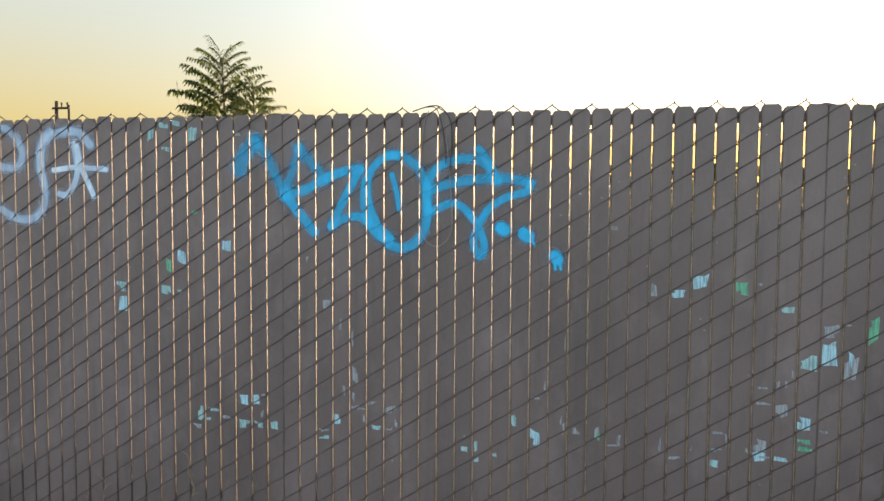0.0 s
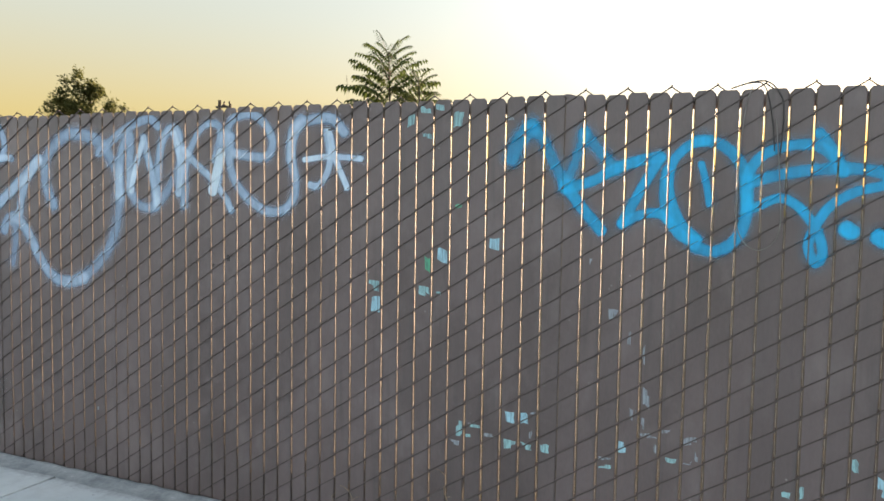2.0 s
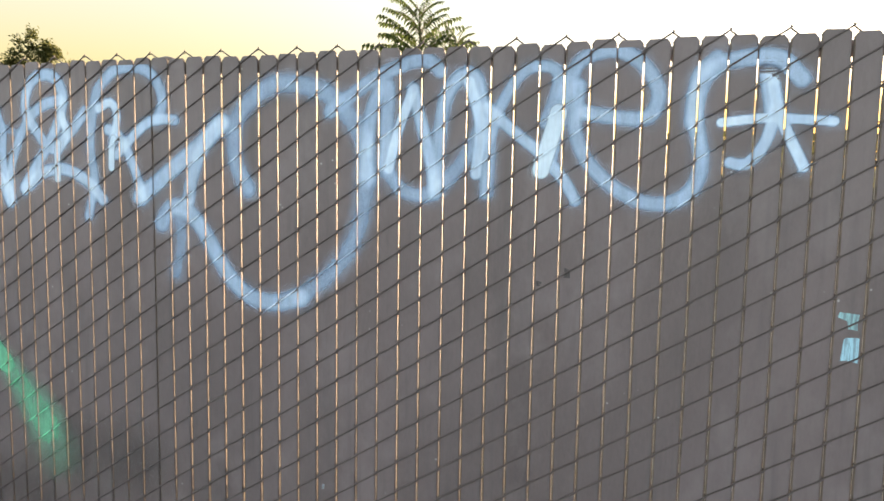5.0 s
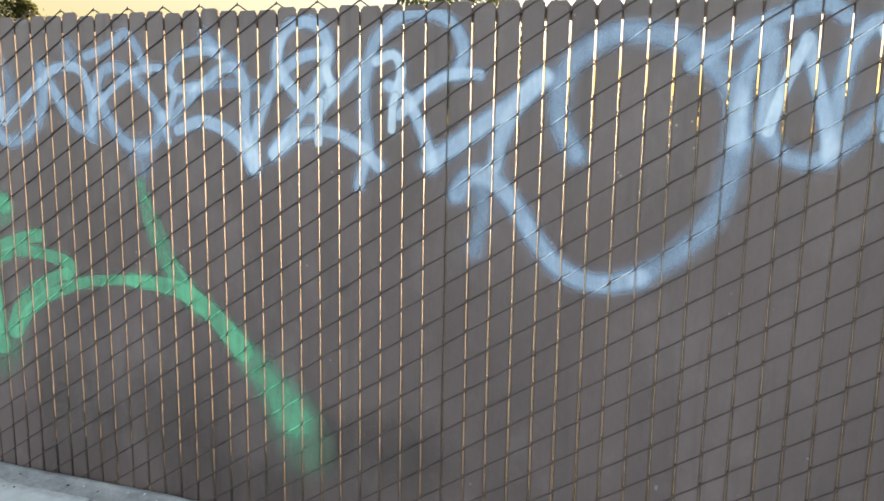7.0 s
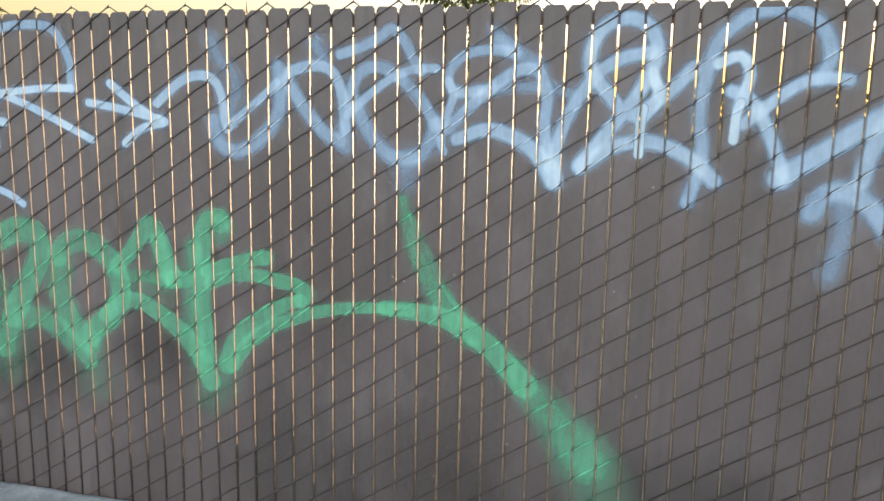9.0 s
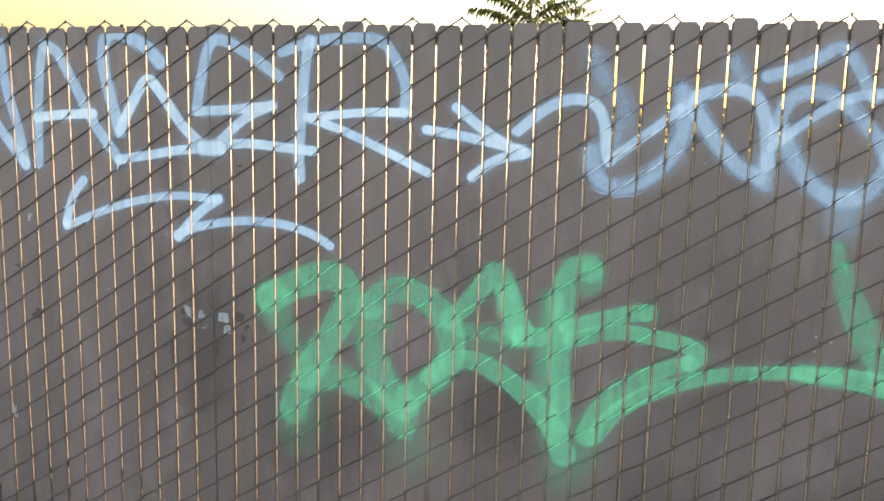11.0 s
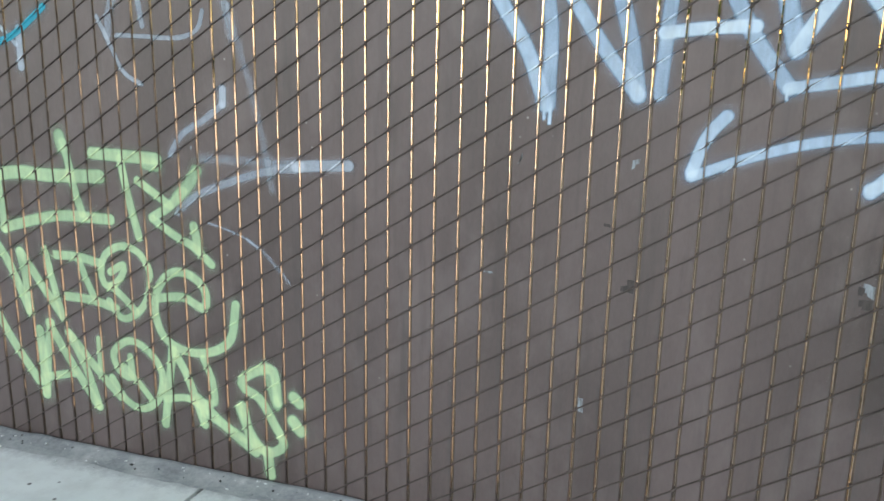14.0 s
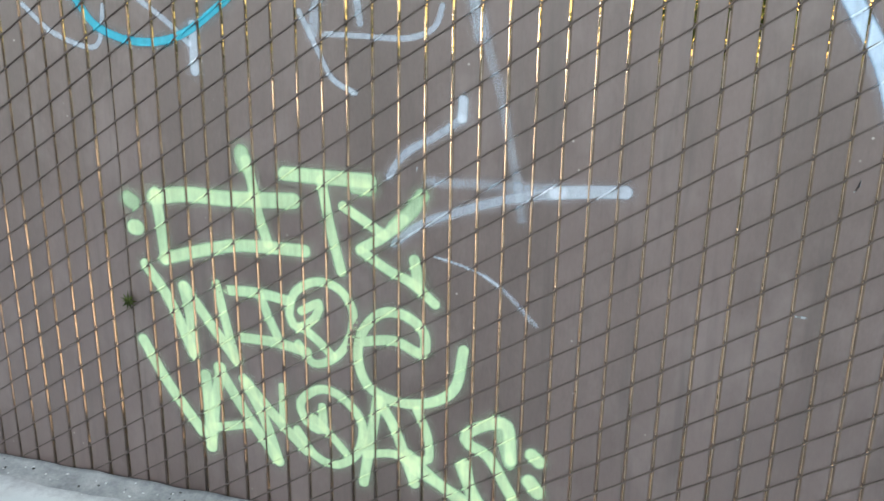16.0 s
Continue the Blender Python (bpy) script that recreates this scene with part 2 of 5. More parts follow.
P_TEAL = spray_paint("teal_spray", (0.06, 0.42, 0.60), (0.08, 0.5, 0.66))


def flake_mat(name, c, worn):
    return grainy(name, [(0.42, worn), (0.53, c), (0.75, tuple(min(1, v * 1.15) for v in c))], 40, 220, 0.6, stretch=(4.0, 1, 0.35), relief=0.5, dist=0.0008)


FLAKES = [flake_mat("blue_flake", (0.38, 0.62, 0.72), (0.20, 0.30, 0.36)), flake_mat("green_flake", (0.14, 0.44, 0.26), (0.10, 0.24, 0.18)),
          flake_mat("teal_flake", (0.32, 0.54, 0.56), (0.18, 0.27, 0.29)), flake_mat("pale_flake", (0.31, 0.35, 0.39), (0.15, 0.155, 0.16)),
          flake_mat("dark_scuff", (0.048, 0.042, 0.040), (0.075, 0.064, 0.060))]

# ---- building helpers ----


def part(name, bm, mat, parent=None, label=""):
    """Links a bmesh as one mesh object, under a thing or at top level."""
    me = bpy.data.meshes.new(name)
    bm.to_mesh(me)
    bm.free()
    return part_of(name, me, mat, parent, label)


def part_of(name, me, mat, parent=None, label=""):
    if mat and not me.materials:
        me.materials.append(mat)
    ob = new(name, me)
    ob.parent = parent
    return tagged(ob, label)


def smooth(ob):
    ob.data.polygons.foreach_set("use_smooth", [True] * len(ob.data.polygons))
    return ob


def box(bm, x0, x1, y0, y1, z0, z1, bevel=0.0):
    r = bmesh.ops.create_cube(bm, size=1)
    vs = r["verts"]
    for v in vs:
        v.co = Vector((x0 if v.co.x < 0 else x1, y0 if v.co.y < 0 else y1, z0 if v.co.z < 0 else z1))
    if bevel:
        es = list({e for v in vs for e in v.link_edges})
        bmesh.ops.bevel(bm, geom=es, offset=bevel, segments=2, affect="EDGES", profile=0.6)
    return bm


def tube(bm, pts, radii, n=6):
    """A round tube along points."""
    pts = [Vector(p) for p in pts]
    if isinstance(radii, (int, float)):
        radii = [radii] * len(pts)
    rings, side = [], None
    for i, p in enumerate(pts):
        d = (pts[min(i + 1, len(pts) - 1)] - pts[max(i - 1, 0)]).normalized()
        if side is None:
            side = d.orthogonal().normalized()
        side = (side - d * side.dot(d)).normalized()
        up = d.cross(side)
        rings.append([bm.verts.new(p + float(radii[i]) * (math.cos(a) * side + math.sin(a) * up)) for a in (2 * math.pi * k / n for k in range(n))])
    for a, b in zip(rings, rings[1:]):
        for k in range(n):
            bm.faces.new((a[k], a[(k + 1) % n], b[(k + 1) % n], b[k])).smooth = True
    bm.faces.new(rings[0][::-1])
    bm.faces.new(rings[-1])
    return bm


def curve_through(pts, step=0.008):
    """Points close together on a smooth curve through pts (any dimension)."""
    p = np.array(pts, float)
    if len(p) == 2:
        n = max(2, int(np.linalg.norm(p[1] - p[0]) / step) + 1)
        return p[0] + np.linspace(0, 1, n)[:, None] * (p[1] - p[0])
    p = np.vstack([2 * p[0] - p[1], p, 2 * p[-1] - p[-2]])
    out = []
    for a, b, c, d in zip(p, p[1:], p[2:], p[3:]):
        n = max(2, int(np.linalg.norm(c - b) / step))
        t = np.linspace(0, 1, n, endpoint=False)[:, None]
        out.append(0.5 * (2 * b + (c - a) * t + (2 * a - 5 * b + 4 * c - d) * t ** 2 + (3 * b - a - 3 * c + d) * t ** 3))
    return np.vstack(out + [p[-2:-1]])


# ---- ground, road and pavement ----
FENCE_Y = 2.83
STRIP_W = 0.075
bm = bmesh.new()
# one sheet: the street lies a kerb's height below the pavement and the lot
rows = [[bm.verts.new((x, y, z)) for x in np.linspace(-1500, 1500, 21)] for y, z in ((-1500, -0.15), (-0.44, -0.15), (-0.40, -0.03), (1500, -0.03))]
for a, b in zip(rows, rows[1:]):
    for k in range(20):
        bm.faces.new((a[k], a[k + 1], b[k + 1], b[k]))
ground = tagged(part("ground", bm, M_DIRT), "dark weedy lot with patches of dry earth behind the fence", "ground", kind="structure")
# unseen road, its edge set near so less light bounces onto the lower fence
bm = box(bmesh.new(), -60, 60, -9, -0.45, -0.2, -0.13)
road = tagged(part("road", bm, M_ROAD), "unseen dark grey asphalt road added beside the pavement", "road", kind="structure")
bm = box(bmesh.new(), -60, 60, -0.45, -0.3, -0.2, 0.0, 0.012)
kerb = tagged(part("kerb", bm, M_CONCRETE), "unseen pale concrete kerb added along the road", "kerb", kind="structure")

# unseen wall added across the road: closes the place, bounces sun onto the fence
bm = box(bmesh.new(), -70, 60, -16.4, -16.0, -0.15, 7.5)
bounce_wall = tagged(part("bounce_wall", bm, M_BOUNCE), "unseen blue-grey wall added across the road to bounce light", "wall", kind="structure")

# ---- the fence ----
PITCH, X0 = 0.0722, -1.351
J0, J1 = -186, 108
SLAT_T, EDGE_W, EDGE_D, SPREAD = 0.0095, 0.0045, 0.0019, 0.0006
WIRE_R, MESH_H = 0.0023, 0.097

# the mesh is stretched a little more in some lengths than in others
STRETCH = ((-129, -123, -117, -108, -100, -90, -82, -73, -64, -50, -37, -30, -20, -10, 0, 30),
           (-0.084, -0.060, -0.040, -0.026, -0.021, -0.011, -0.010, -0.005, 0.001, 0.008, 0.016, 0.016, 0.010, 0.001, 0.003, 0.003))


def column(j):
    """Where the joint between slat j - 1 and slat j stands."""
    return X0 + j * PITCH + float(np.interp(j, *STRETCH))


def top_z(x):
    return 1.745 + 0.0045 * (-1.0 - x)


fence = tagged(new("chain_link_fence"), "brown chain link fence with vertical privacy slats and sprayed graffiti", "fence")


def slat_mesh(width, chamfer, tilt, fin=-0.3):
    """A flat hollow-looking slat, its top at z = 0, with cut corners."""
    bm = bmesh.new()
    h, r = width / 2, 0.0018
    turn = [(math.sin(a), 1 - math.cos(a)) for a in np.linspace(0, math.pi / 2, 4)]
    right = [(h - EDGE_W + EDGE_W * u, EDGE_D * v) for u, v in turn] + [(h - r + r * u, SLAT_T - r * v) for u, v in turn[::-1]]
    prof = [(float(x), float(y)) for x, y in right + [(-x, y) for x, y in right[::-1]]]
    # the slat presses wider below its free top
    levels = [(-1.84, 1 + SPREAD / h), (-0.5, 1 + SPREAD / h), (-0.28, 1.0), (-chamfer, 1.0), (0.0, (h - chamfer * 0.8) / h)]
    rings = []
    for z, s in levels:
        rings.append([bm.verts.new((x * s, y, z + (tilt * x * s if z == 0.0 else 0))) for x, y in prof])
    for a, b in zip(rings, rings[1:]):
        for k in range(16):
            f = bm.faces.new((a[k], a[(k + 1) % 16], b[(k + 1) % 16], b[k]))
            f.smooth = k % 8 in (0, 1, 2, 4, 5, 6)
            f.material_index = 1 if 3 <= k % 8 <= 6 else 0
    bm.faces.new(rings[-1])
    bm.faces.new(rings[0][::-1])
    bmesh.ops.recalc_face_normals(bm, faces=bm.faces)
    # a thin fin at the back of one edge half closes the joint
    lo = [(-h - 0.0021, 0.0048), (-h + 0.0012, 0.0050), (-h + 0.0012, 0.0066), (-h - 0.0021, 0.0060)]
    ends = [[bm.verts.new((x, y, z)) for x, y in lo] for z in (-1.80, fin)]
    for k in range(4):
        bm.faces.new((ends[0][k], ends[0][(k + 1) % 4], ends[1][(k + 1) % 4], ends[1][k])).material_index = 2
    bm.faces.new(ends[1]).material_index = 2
    me = bpy.data.meshes.new("slat")
    bm.to_mesh(me)
    bm.free()
    me.materials.append(M_SLAT)
    me.materials.append(M_EDGE)
    me.materials.append(M_FIN)
    return me


SLAT_W = 0.0672
SLAT_KINDS = ((0.0, 0.011, 0.0, -0.27), (0.0008, 0.012, 0.02, -0.16), (0.0014, 0.010, -0.03, -0.31), (-0.0010, 0.013, 0.0, -0.24))
slat_kinds = [slat_mesh(SLAT_W + d, c, t, f) for d, c, t, f in SLAT_KINDS]

slat_wide = slat_mesh(SLAT_W + 0.0016, 0.012, 0.0)
POST_COLUMNS = (-164, -123, -82, -41, 0, 28, 69)
JOINED = (-164, -123, -82, 0, 28, 69)


def coil_mesh(odd):
    """One woven wire: front strands rise to the right, back strands fall behind the slat. z = 0 is the fence's top."""
    bm = bmesh.new()
    h, yf, yb, r = PITCH / 2, -WIRE_R - 0.0004, SLAT_T + WIRE_R + 0.0004, WIRE_R
    peak = 0.016
    pts = []
    z_right = peak if not odd else peak - MESH_H / 2
    strands = int((1.80 + z_right) / MESH_H)
    for m in range(strands, -1, -1):
        zr = z_right - m * MESH_H
        zl = zr - MESH_H / 2
        last = m == 0
        pts += [(-h - 0.0005, (yf + yb) / 2, zl - 0.005), (-h - 0.0034, yf - 0.0012, zl - 0.0030), (-h + 0.0015, yf - 0.0010, zl + 0.0022), (-h + 0.009, yf, zl + 0.008), (h - 0.010, yf, zr - 0.008),
                (h - 0.0015, yf - 0.0014, zr - 0.0022), (h + 0.0036, yf - 0.0010, zr + 0.0016), (h + 0.0012, yf + 0.003, zr + 0.0040)]
        if last and not odd:
            pts += [(h + 0.0008, (yf + yb) / 2, zr + 0.005)]
            break
        pts += [(h + 0.0010, (yf + yb) / 2, zr + 0.006), (h - 0.003, yb, zr + 0.008), (h - 0.01, yb, zr + 0.011), (-h + 0.008, yb, zr + MESH_H / 2 - 0.008)]
        if last and odd:
            pts[-1] = (-h + 0.02, yb, peak - 0.014)
            pts += [(-h + 0.001, (yf + yb) / 2, peak), (-h - 0.004, yf + 0.002, peak - 0.004)]
    tube(bm, pts, r, 6)
    me = bpy.data.meshes.new("wire")
    bm.to_mesh(me)
    bm.free()
    me.materials.append(M_WIRE)
    return me


coil_kinds = [coil_mesh(False), coil_mesh(True)]
slat_width, slat_at = {}, {}
rng = random.Random(4)
for j in range(J0, J1):
    xc = (column(j) + column(j + 1)) / 2
    dz = rng.choice((-0.004, -0.002, 0.0, 0.001, 0.003)) + (0.007 if rng.random() < 0.08 else 0.0)
    at_post = j in JOINED or j + 1 in JOINED
    kind = rng.choice((0, 0, 1, 2, 3))
    slat_width[j] = SLAT_W + (0.0016 if at_post else SLAT_KINDS[kind][0])
    # two slats meet before a post
    slat_at[j] = xc + (0.0017 if j + 1 in JOINED else -0.0017 if j in JOINED else 0.0)
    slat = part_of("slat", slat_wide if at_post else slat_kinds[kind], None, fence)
    slat.location = (slat_at[j], FENCE_Y, top_z(xc) + dz)
    wire = part_of("wire", coil_kinds[j % 2], None, fence)
    wire.location = (xc, FENCE_Y, top_z(xc))

FX0, FX1 = column(J0), column(J1)
bm = bmesh.new()
tube(bm, [(x, FENCE_Y + SLAT_T + 0.0265, top_z(x) - 0.035) for x in np.linspace(FX0, FX1, 8)], 0.021, 16)
part("top_rail", bm, M_POST, fence, "round brown top rail")
for k in POST_COLUMNS:
    x = column(k) if k in JOINED else (column(k) + column(k + 1)) / 2
    bm = bmesh.new()
    yb = FENCE_Y + SLAT_T + 0.034
    tube(bm, [(x, yb, -0.3), (x, yb, top_z(x) - 0.03), (x, yb, top_z(x) - 0.004)], [0.030, 0.030, 0.030], 20)
    tube(bm, [(x, yb, top_z(x) - 0.006), (x, yb, top_z(x) + 0.004), (x, yb, top_z(x) + 0.010)], [0.033, 0.031, 0.012], 20)
    part("post", bm, M_POST, fence)

# ---- sprayed lettering: width, softness, strength and the way of each stroke on the fence ----
BLUE_TAG = []
BLUE_TAG.append((0.075, 0.6, 0.56, ((-1.541, 1.53), (-1.517, 1.587), (-1.469, 1.64))))
BLUE_TAG.append((0.05, 0.65, 0.56, ((-1.469, 1.64), (-1.424, 1.593), (-1.38, 1.506), (-1.338, 1.433))))
BLUE_TAG.append((0.045, 0.41, 0.8, ((-1.338, 1.433), (-1.282, 1.358), (-1.208, 1.275))))
BLUE_TAG.append((0.045, 0.75, 0.56, ((-1.338, 1.426), (-1.3, 1.529), (-1.275, 1.614))))
BLUE_TAG.append((0.05, 0.75, 0.59, ((-1.275, 1.614), (-1.232, 1.562), (-1.159, 1.487))))
BLUE_TAG.append((0.0408, 0.41, 0.8, ((-1.338, 1.419), (-1.239, 1.449), (-1.154, 1.494), (-1.059, 1.523), (-1.016, 1.527))))
BLUE_TAG.append((0.0384, 0.41, 0.8, ((-1.016, 1.527), (-1.047, 1.471), (-1.095, 1.382), (-1.136, 1.303))))
BLUE_TAG.append((0.036, 0.41, 0.8, ((-1.136, 1.298), (-1.083, 1.33), (-1.012, 1.338), (-0.969, 1.3), (-0.936, 1.261), (-0.89, 1.253))))
BLUE_TAG.append((0.0345, 0.41, 0.8, ((-0.872, 1.581), (-0.927, 1.564), (-0.976, 1.505), (-0.983, 1.416), (-0.946, 1.316), (-0.89, 1.257))))
BLUE_TAG.append((0.0336, 0.46, 0.76, ((-0.993, 1.483), (-1.0, 1.394), (-0.969, 1.3), (-0.894, 1.235))))
BLUE_TAG.append((0.0414, 0.46, 0.71, ((-0.894, 1.228), (-0.83, 1.218), (-0.768, 1.259), (-0.741, 1.334), (-0.742, 1.438), (-0.776, 1.526), (-0.838, 1.574), (-0.895, 1.581))))
BLUE_TAG.append((0.0253, 0.41, 0.8, ((-0.883, 1.504), (-0.865, 1.438), (-0.853, 1.372))))
BLUE_TAG.append((0.0374, 0.46, 0.76, ((-0.739, 1.356), (-0.742, 1.456), (-0.708, 1.521), (-0.646, 1.555), (-0.558, 1.563), (-0.497, 1.528), (-0.47, 1.481))))
BLUE_TAG.append((0.0357, 0.46, 0.76, ((-0.537, 1.599), (-0.501, 1.55), (-0.466, 1.477))))
BLUE_TAG.append((0.0418, 0.51, 0.71, ((-0.735, 1.443), (-0.646, 1.469), (-0.536, 1.486), (-0.428, 1.488), (-0.342, 1.471))))
BLUE_TAG.append((0.033, 0.41, 0.8, ((-0.338, 1.469), (-0.352, 1.439), (-0.427, 1.418), (-0.495, 1.375), (-0.536, 1.31), (-0.555, 1.245), (-0.533, 1.191), (-0.513, 1.224), (-0.534, 1.299), (-0.589, 1.37), (-0.645, 1.395), (-0.712, 1.365))))
BLUE_TAG.append((0.0528, 0.36, 1, ((-0.449, 1.302), (-0.438, 1.294))))
BLUE_TAG.append((0.0528, 0.36, 1, ((-0.361, 1.28), (-0.346, 1.27))))
BLUE_TAG.append((0.0126, 0.36, 1, ((-0.344, 1.274), (-0.322, 1.24))))
BLUE_TAG.append((0.0504, 0.36, 1, ((-0.246, 1.198), (-0.237, 1.187))))
BLUE_TAG.append((0.0126, 0.36, 1, ((-0.229, 1.198), (-0.224, 1.149))))
BLUE_TAG.append((0.0126, 0.36, 1, ((-0.246, 1.198), (-0.243, 1.149))))

PALE_TAG = []
PALE_TAG.append((0.064, 0.62, 0.72, ((-4.263, 1.189), (-4.234, 1.239), (-4.183, 1.253), (-4.125, 1.218), (-4.062, 1.138), (-3.99, 1.032), (-3.908, 0.964), (-3.807, 0.945), (-3.709, 0.97))))
PALE_TAG.append(((0.064, 0.072), 0.82, 0.5, ((-3.709, 0.97), (-3.614, 1.039), (-3.532, 1.13), (-3.488, 1.234), (-3.469, 1.369))))
PALE_TAG.append((0.0684, 0.75, .6, ((-3.469, 1.369), (-3.483, 1.484), (-3.538, 1.566), (-3.602, 1.625), (-3.694, 1.655), (-3.788, 1.662), (-3.866, 1.629), (-3.935, 1.566), (-3.958, 1.483), (-3.946, 1.395), (-3.906, 1.321))))
PALE_TAG.append((0.0546, 0.50, .8, ((-4.146, 1.282), (-4.130, 1.356), (-4.090, 1.447), (-4.031, 1.521), (-4.006, 1.539))))
PALE_TAG.append((0.0630, 0.50, .8, ((-4.356, 1.280), (-4.198, 1.391), (-4.090, 1.468), (-4.006, 1.539))))
PALE_TAG.append((0.0616, 0.88, .45, ((-4.190, 1.235), (-4.181, 1.133), (-4.205, 1.018))))
PALE_TAG.append((0.0476, 0.56, .7, ((-3.597, 1.570), (-3.530, 1.615), (-3.443, 1.670), (-3.358, 1.704), (-3.276, 1.720), (-3.229, 1.688))))
PALE_TAG.append((0.0510, 0.62, .75, ((-3.469, 1.369), (-3.464, 1.500), (-3.442, 1.598), (-3.399, 1.645), (-3.402, 1.533), (-3.407, 1.411))))
PALE_TAG.append((0.0340, 0.31, 1, ((-3.394, 1.395), (-3.362, 1.513), (-3.315, 1.635))))
PALE_TAG.append((0.0416, 0.50, .85, ((-3.315, 1.635), (-3.287, 1.532), (-3.254, 1.413), (-3.240, 1.325))))
PALE_TAG.append((0.0512, 0.75, .6, ((-3.399, 1.387), (-3.341, 1.326), (-3.248, 1.325), (-3.161, 1.414), (-3.093, 1.524))))
PALE_TAG.append((0.0480, 0.62, .75, ((-3.240, 1.341), (-3.215, 1.587), (-3.164, 1.668), (-3.122, 1.667), (-3.096, 1.593), (-3.075, 1.470), (-3.078, 1.330))))
PALE_TAG.append((0.0352, 0.31, 1, ((-3.112, 1.384), (-3.101, 1.524), (-3.137, 1.652))))
PALE_TAG.append((0.0360, 0.50, .85, ((-3.080, 1.577), (-3.000, 1.508), (-2.922, 1.448), (-2.852, 1.374), (-2.815, 1.314))))
PALE_TAG.append((0.0364, 0.56, .7, ((-3.073, 1.488), (-3.034, 1.592), (-2.977, 1.673), (-2.918, 1.691), (-2.873, 1.660), (-2.908, 1.531))))
PALE_TAG.append((0.0448, 0.62, .75, ((-2.889, 1.441), (-2.855, 1.590), (-2.824, 1.688), (-2.763, 1.723), (-2.694, 1.721), (-2.630, 1.671), (-2.600, 1.607), (-2.623, 1.547), (-2.697, 1.544), (-2.796, 1.560))))
PALE_TAG.append((0.0442, 0.62, .75, ((-2.814, 1.633), (-2.823, 1.530), (-2.797, 1.442), (-2.729, 1.369), (-2.643, 1.319), (-2.561, 1.315), (-2.504, 1.352), (-2.483, 1.431), (-2.505, 1.557), (-2.498, 1.651), (-2.457, 1.696))))
PALE_TAG.append((0.0462, .5, .75, ((-2.510, 1.534), (-2.500, 1.604), (-2.467, 1.667), (-2.391, 1.694), (-2.305, 1.691), (-2.251, 1.638))))
PALE_TAG.append((0.0252, .2, 1, ((-2.438, 1.530), (-2.322, 1.541), (-2.172, 1.532))))
PALE_TAG.append((0.0286, .2, 1, ((-2.325, 1.659), (-2.297, 1.548), (-2.235, 1.417))))
PALE_TAG.append((0.0315, .35, .9, ((-2.306, 1.572), (-2.329, 1.478), (-2.371, 1.423), (-2.411, 1.426))))
PALE_TAG.append((0.0484, .4, .8, ((-2.329, 1.653), (-2.312, 1.562))))
PALE_TAG.append((0.0306, 0.25, 1, ((-6.579, 1.469), (-6.462, 1.451), (-6.294, 1.416))))
PALE_TAG.append((0.0324, 0.25, 1, ((-6.489, 1.534), (-6.391, 1.461), (-6.294, 1.405))))
PALE_TAG.append((0.0323, 0.31, 1, ((-6.439, 1.334), (-6.372, 1.383), (-6.282, 1.408))))
PALE_TAG.append((0.0357, 0.35, 0.85, ((-6.312, 1.467), (-6.236, 1.529), (-6.178, 1.557), (-6.12, 1.559), (-6.083, 1.535), (-6.064, 1.483), (-6.059, 1.426), (-6.048, 1.391))))
PALE_TAG.append((0.0317, 0.35, 0.8, ((-6.048, 1.391), (-5.976, 1.448), (-5.914, 1.496), (-5.868, 1.538))))
PALE_TAG.append((0.0556, 0.6, 0.62, ((-5.862, 1.584), (-5.854, 1.502), (-5.874, 1.423), (-5.929, 1.36), (-5.996, 1.321), (-6.054, 1.324), (-6.089, 1.364), (-6.099, 1.417))))
PALE_TAG.append((0.0609, 0.85, 0.36, ((-6.102, 1.678), (-6.075, 1.618), (-6.025, 1.563), (-6.013, 1.508), (-6.042, 1.446))))
PALE_TAG.append((0.0498, 0.55, 0.7, ((-5.833, 1.549), (-5.795, 1.49), (-5.75, 1.429), (-5.701, 1.38), (-5.652, 1.358))))
PALE_TAG.append((0.0394, 0.42, 0.75, ((-5.823, 1.572), (-5.769, 1.588), (-5.708, 1.588), (-5.669, 1.563), (-5.648, 1.513), (-5.638, 1.451), (-5.633, 1.392))))
PALE_TAG.append((0.0525, 0.7, 0.5, ((-5.639, 1.402), (-5.634, 1.339))))
PALE_TAG.append((0.0577, 0.85, 0.4, ((-5.734, 1.661), (-5.71, 1.622))))
PALE_TAG.append((0.0441, 0.5, 0.62, ((-5.614, 1.475), (-5.608, 1.528), (-5.587, 1.567), (-5.541, 1.586), (-5.482, 1.575), (-5.423, 1.526), (-5.373, 1.469), (-5.338, 1.409))))
PALE_TAG.append((0.0293, 0.38, 0.75, ((-5.627, 1.439), (-5.567, 1.491), (-5.511, 1.534), (-5.455, 1.565), (-5.399, 1.58), (-5.339, 1.582))))
PALE_TAG.append((0.054, 0.62, 0.6, ((-5.604, 1.48), (-5.572, 1.414), (-5.536, 1.361), (-5.488, 1.319), (-5.436, 1.306), (-5.386, 1.323), (-5.349, 1.37), (-5.329, 1.416))))
PALE_TAG.append((0.0936, 0.9, 0.3, ((-5.428, 1.3), (-5.431, 1.244))))
PALE_TAG.append((0.0377, 0.45, 0.65, ((-5.65, 1.625), (-5.592, 1.642), (-5.528, 1.671), (-5.479, 1.7), (-5.441, 1.664), (-5.409, 1.605), (-5.387, 1.573))))
PALE_TAG.append((0.0495, 0.85, 0.36, ((-5.162, 1.689), (-5.132, 1.656), (-5.1, 1.626))))
PALE_TAG.append((0.0343, 0.45, 0.65, ((-5.1, 1.626), (-5.168, 1.635), (-5.235, 1.626), (-5.281, 1.597), (-5.301, 1.554), (-5.286, 1.518), (-5.239, 1.511), (-5.198, 1.519))))
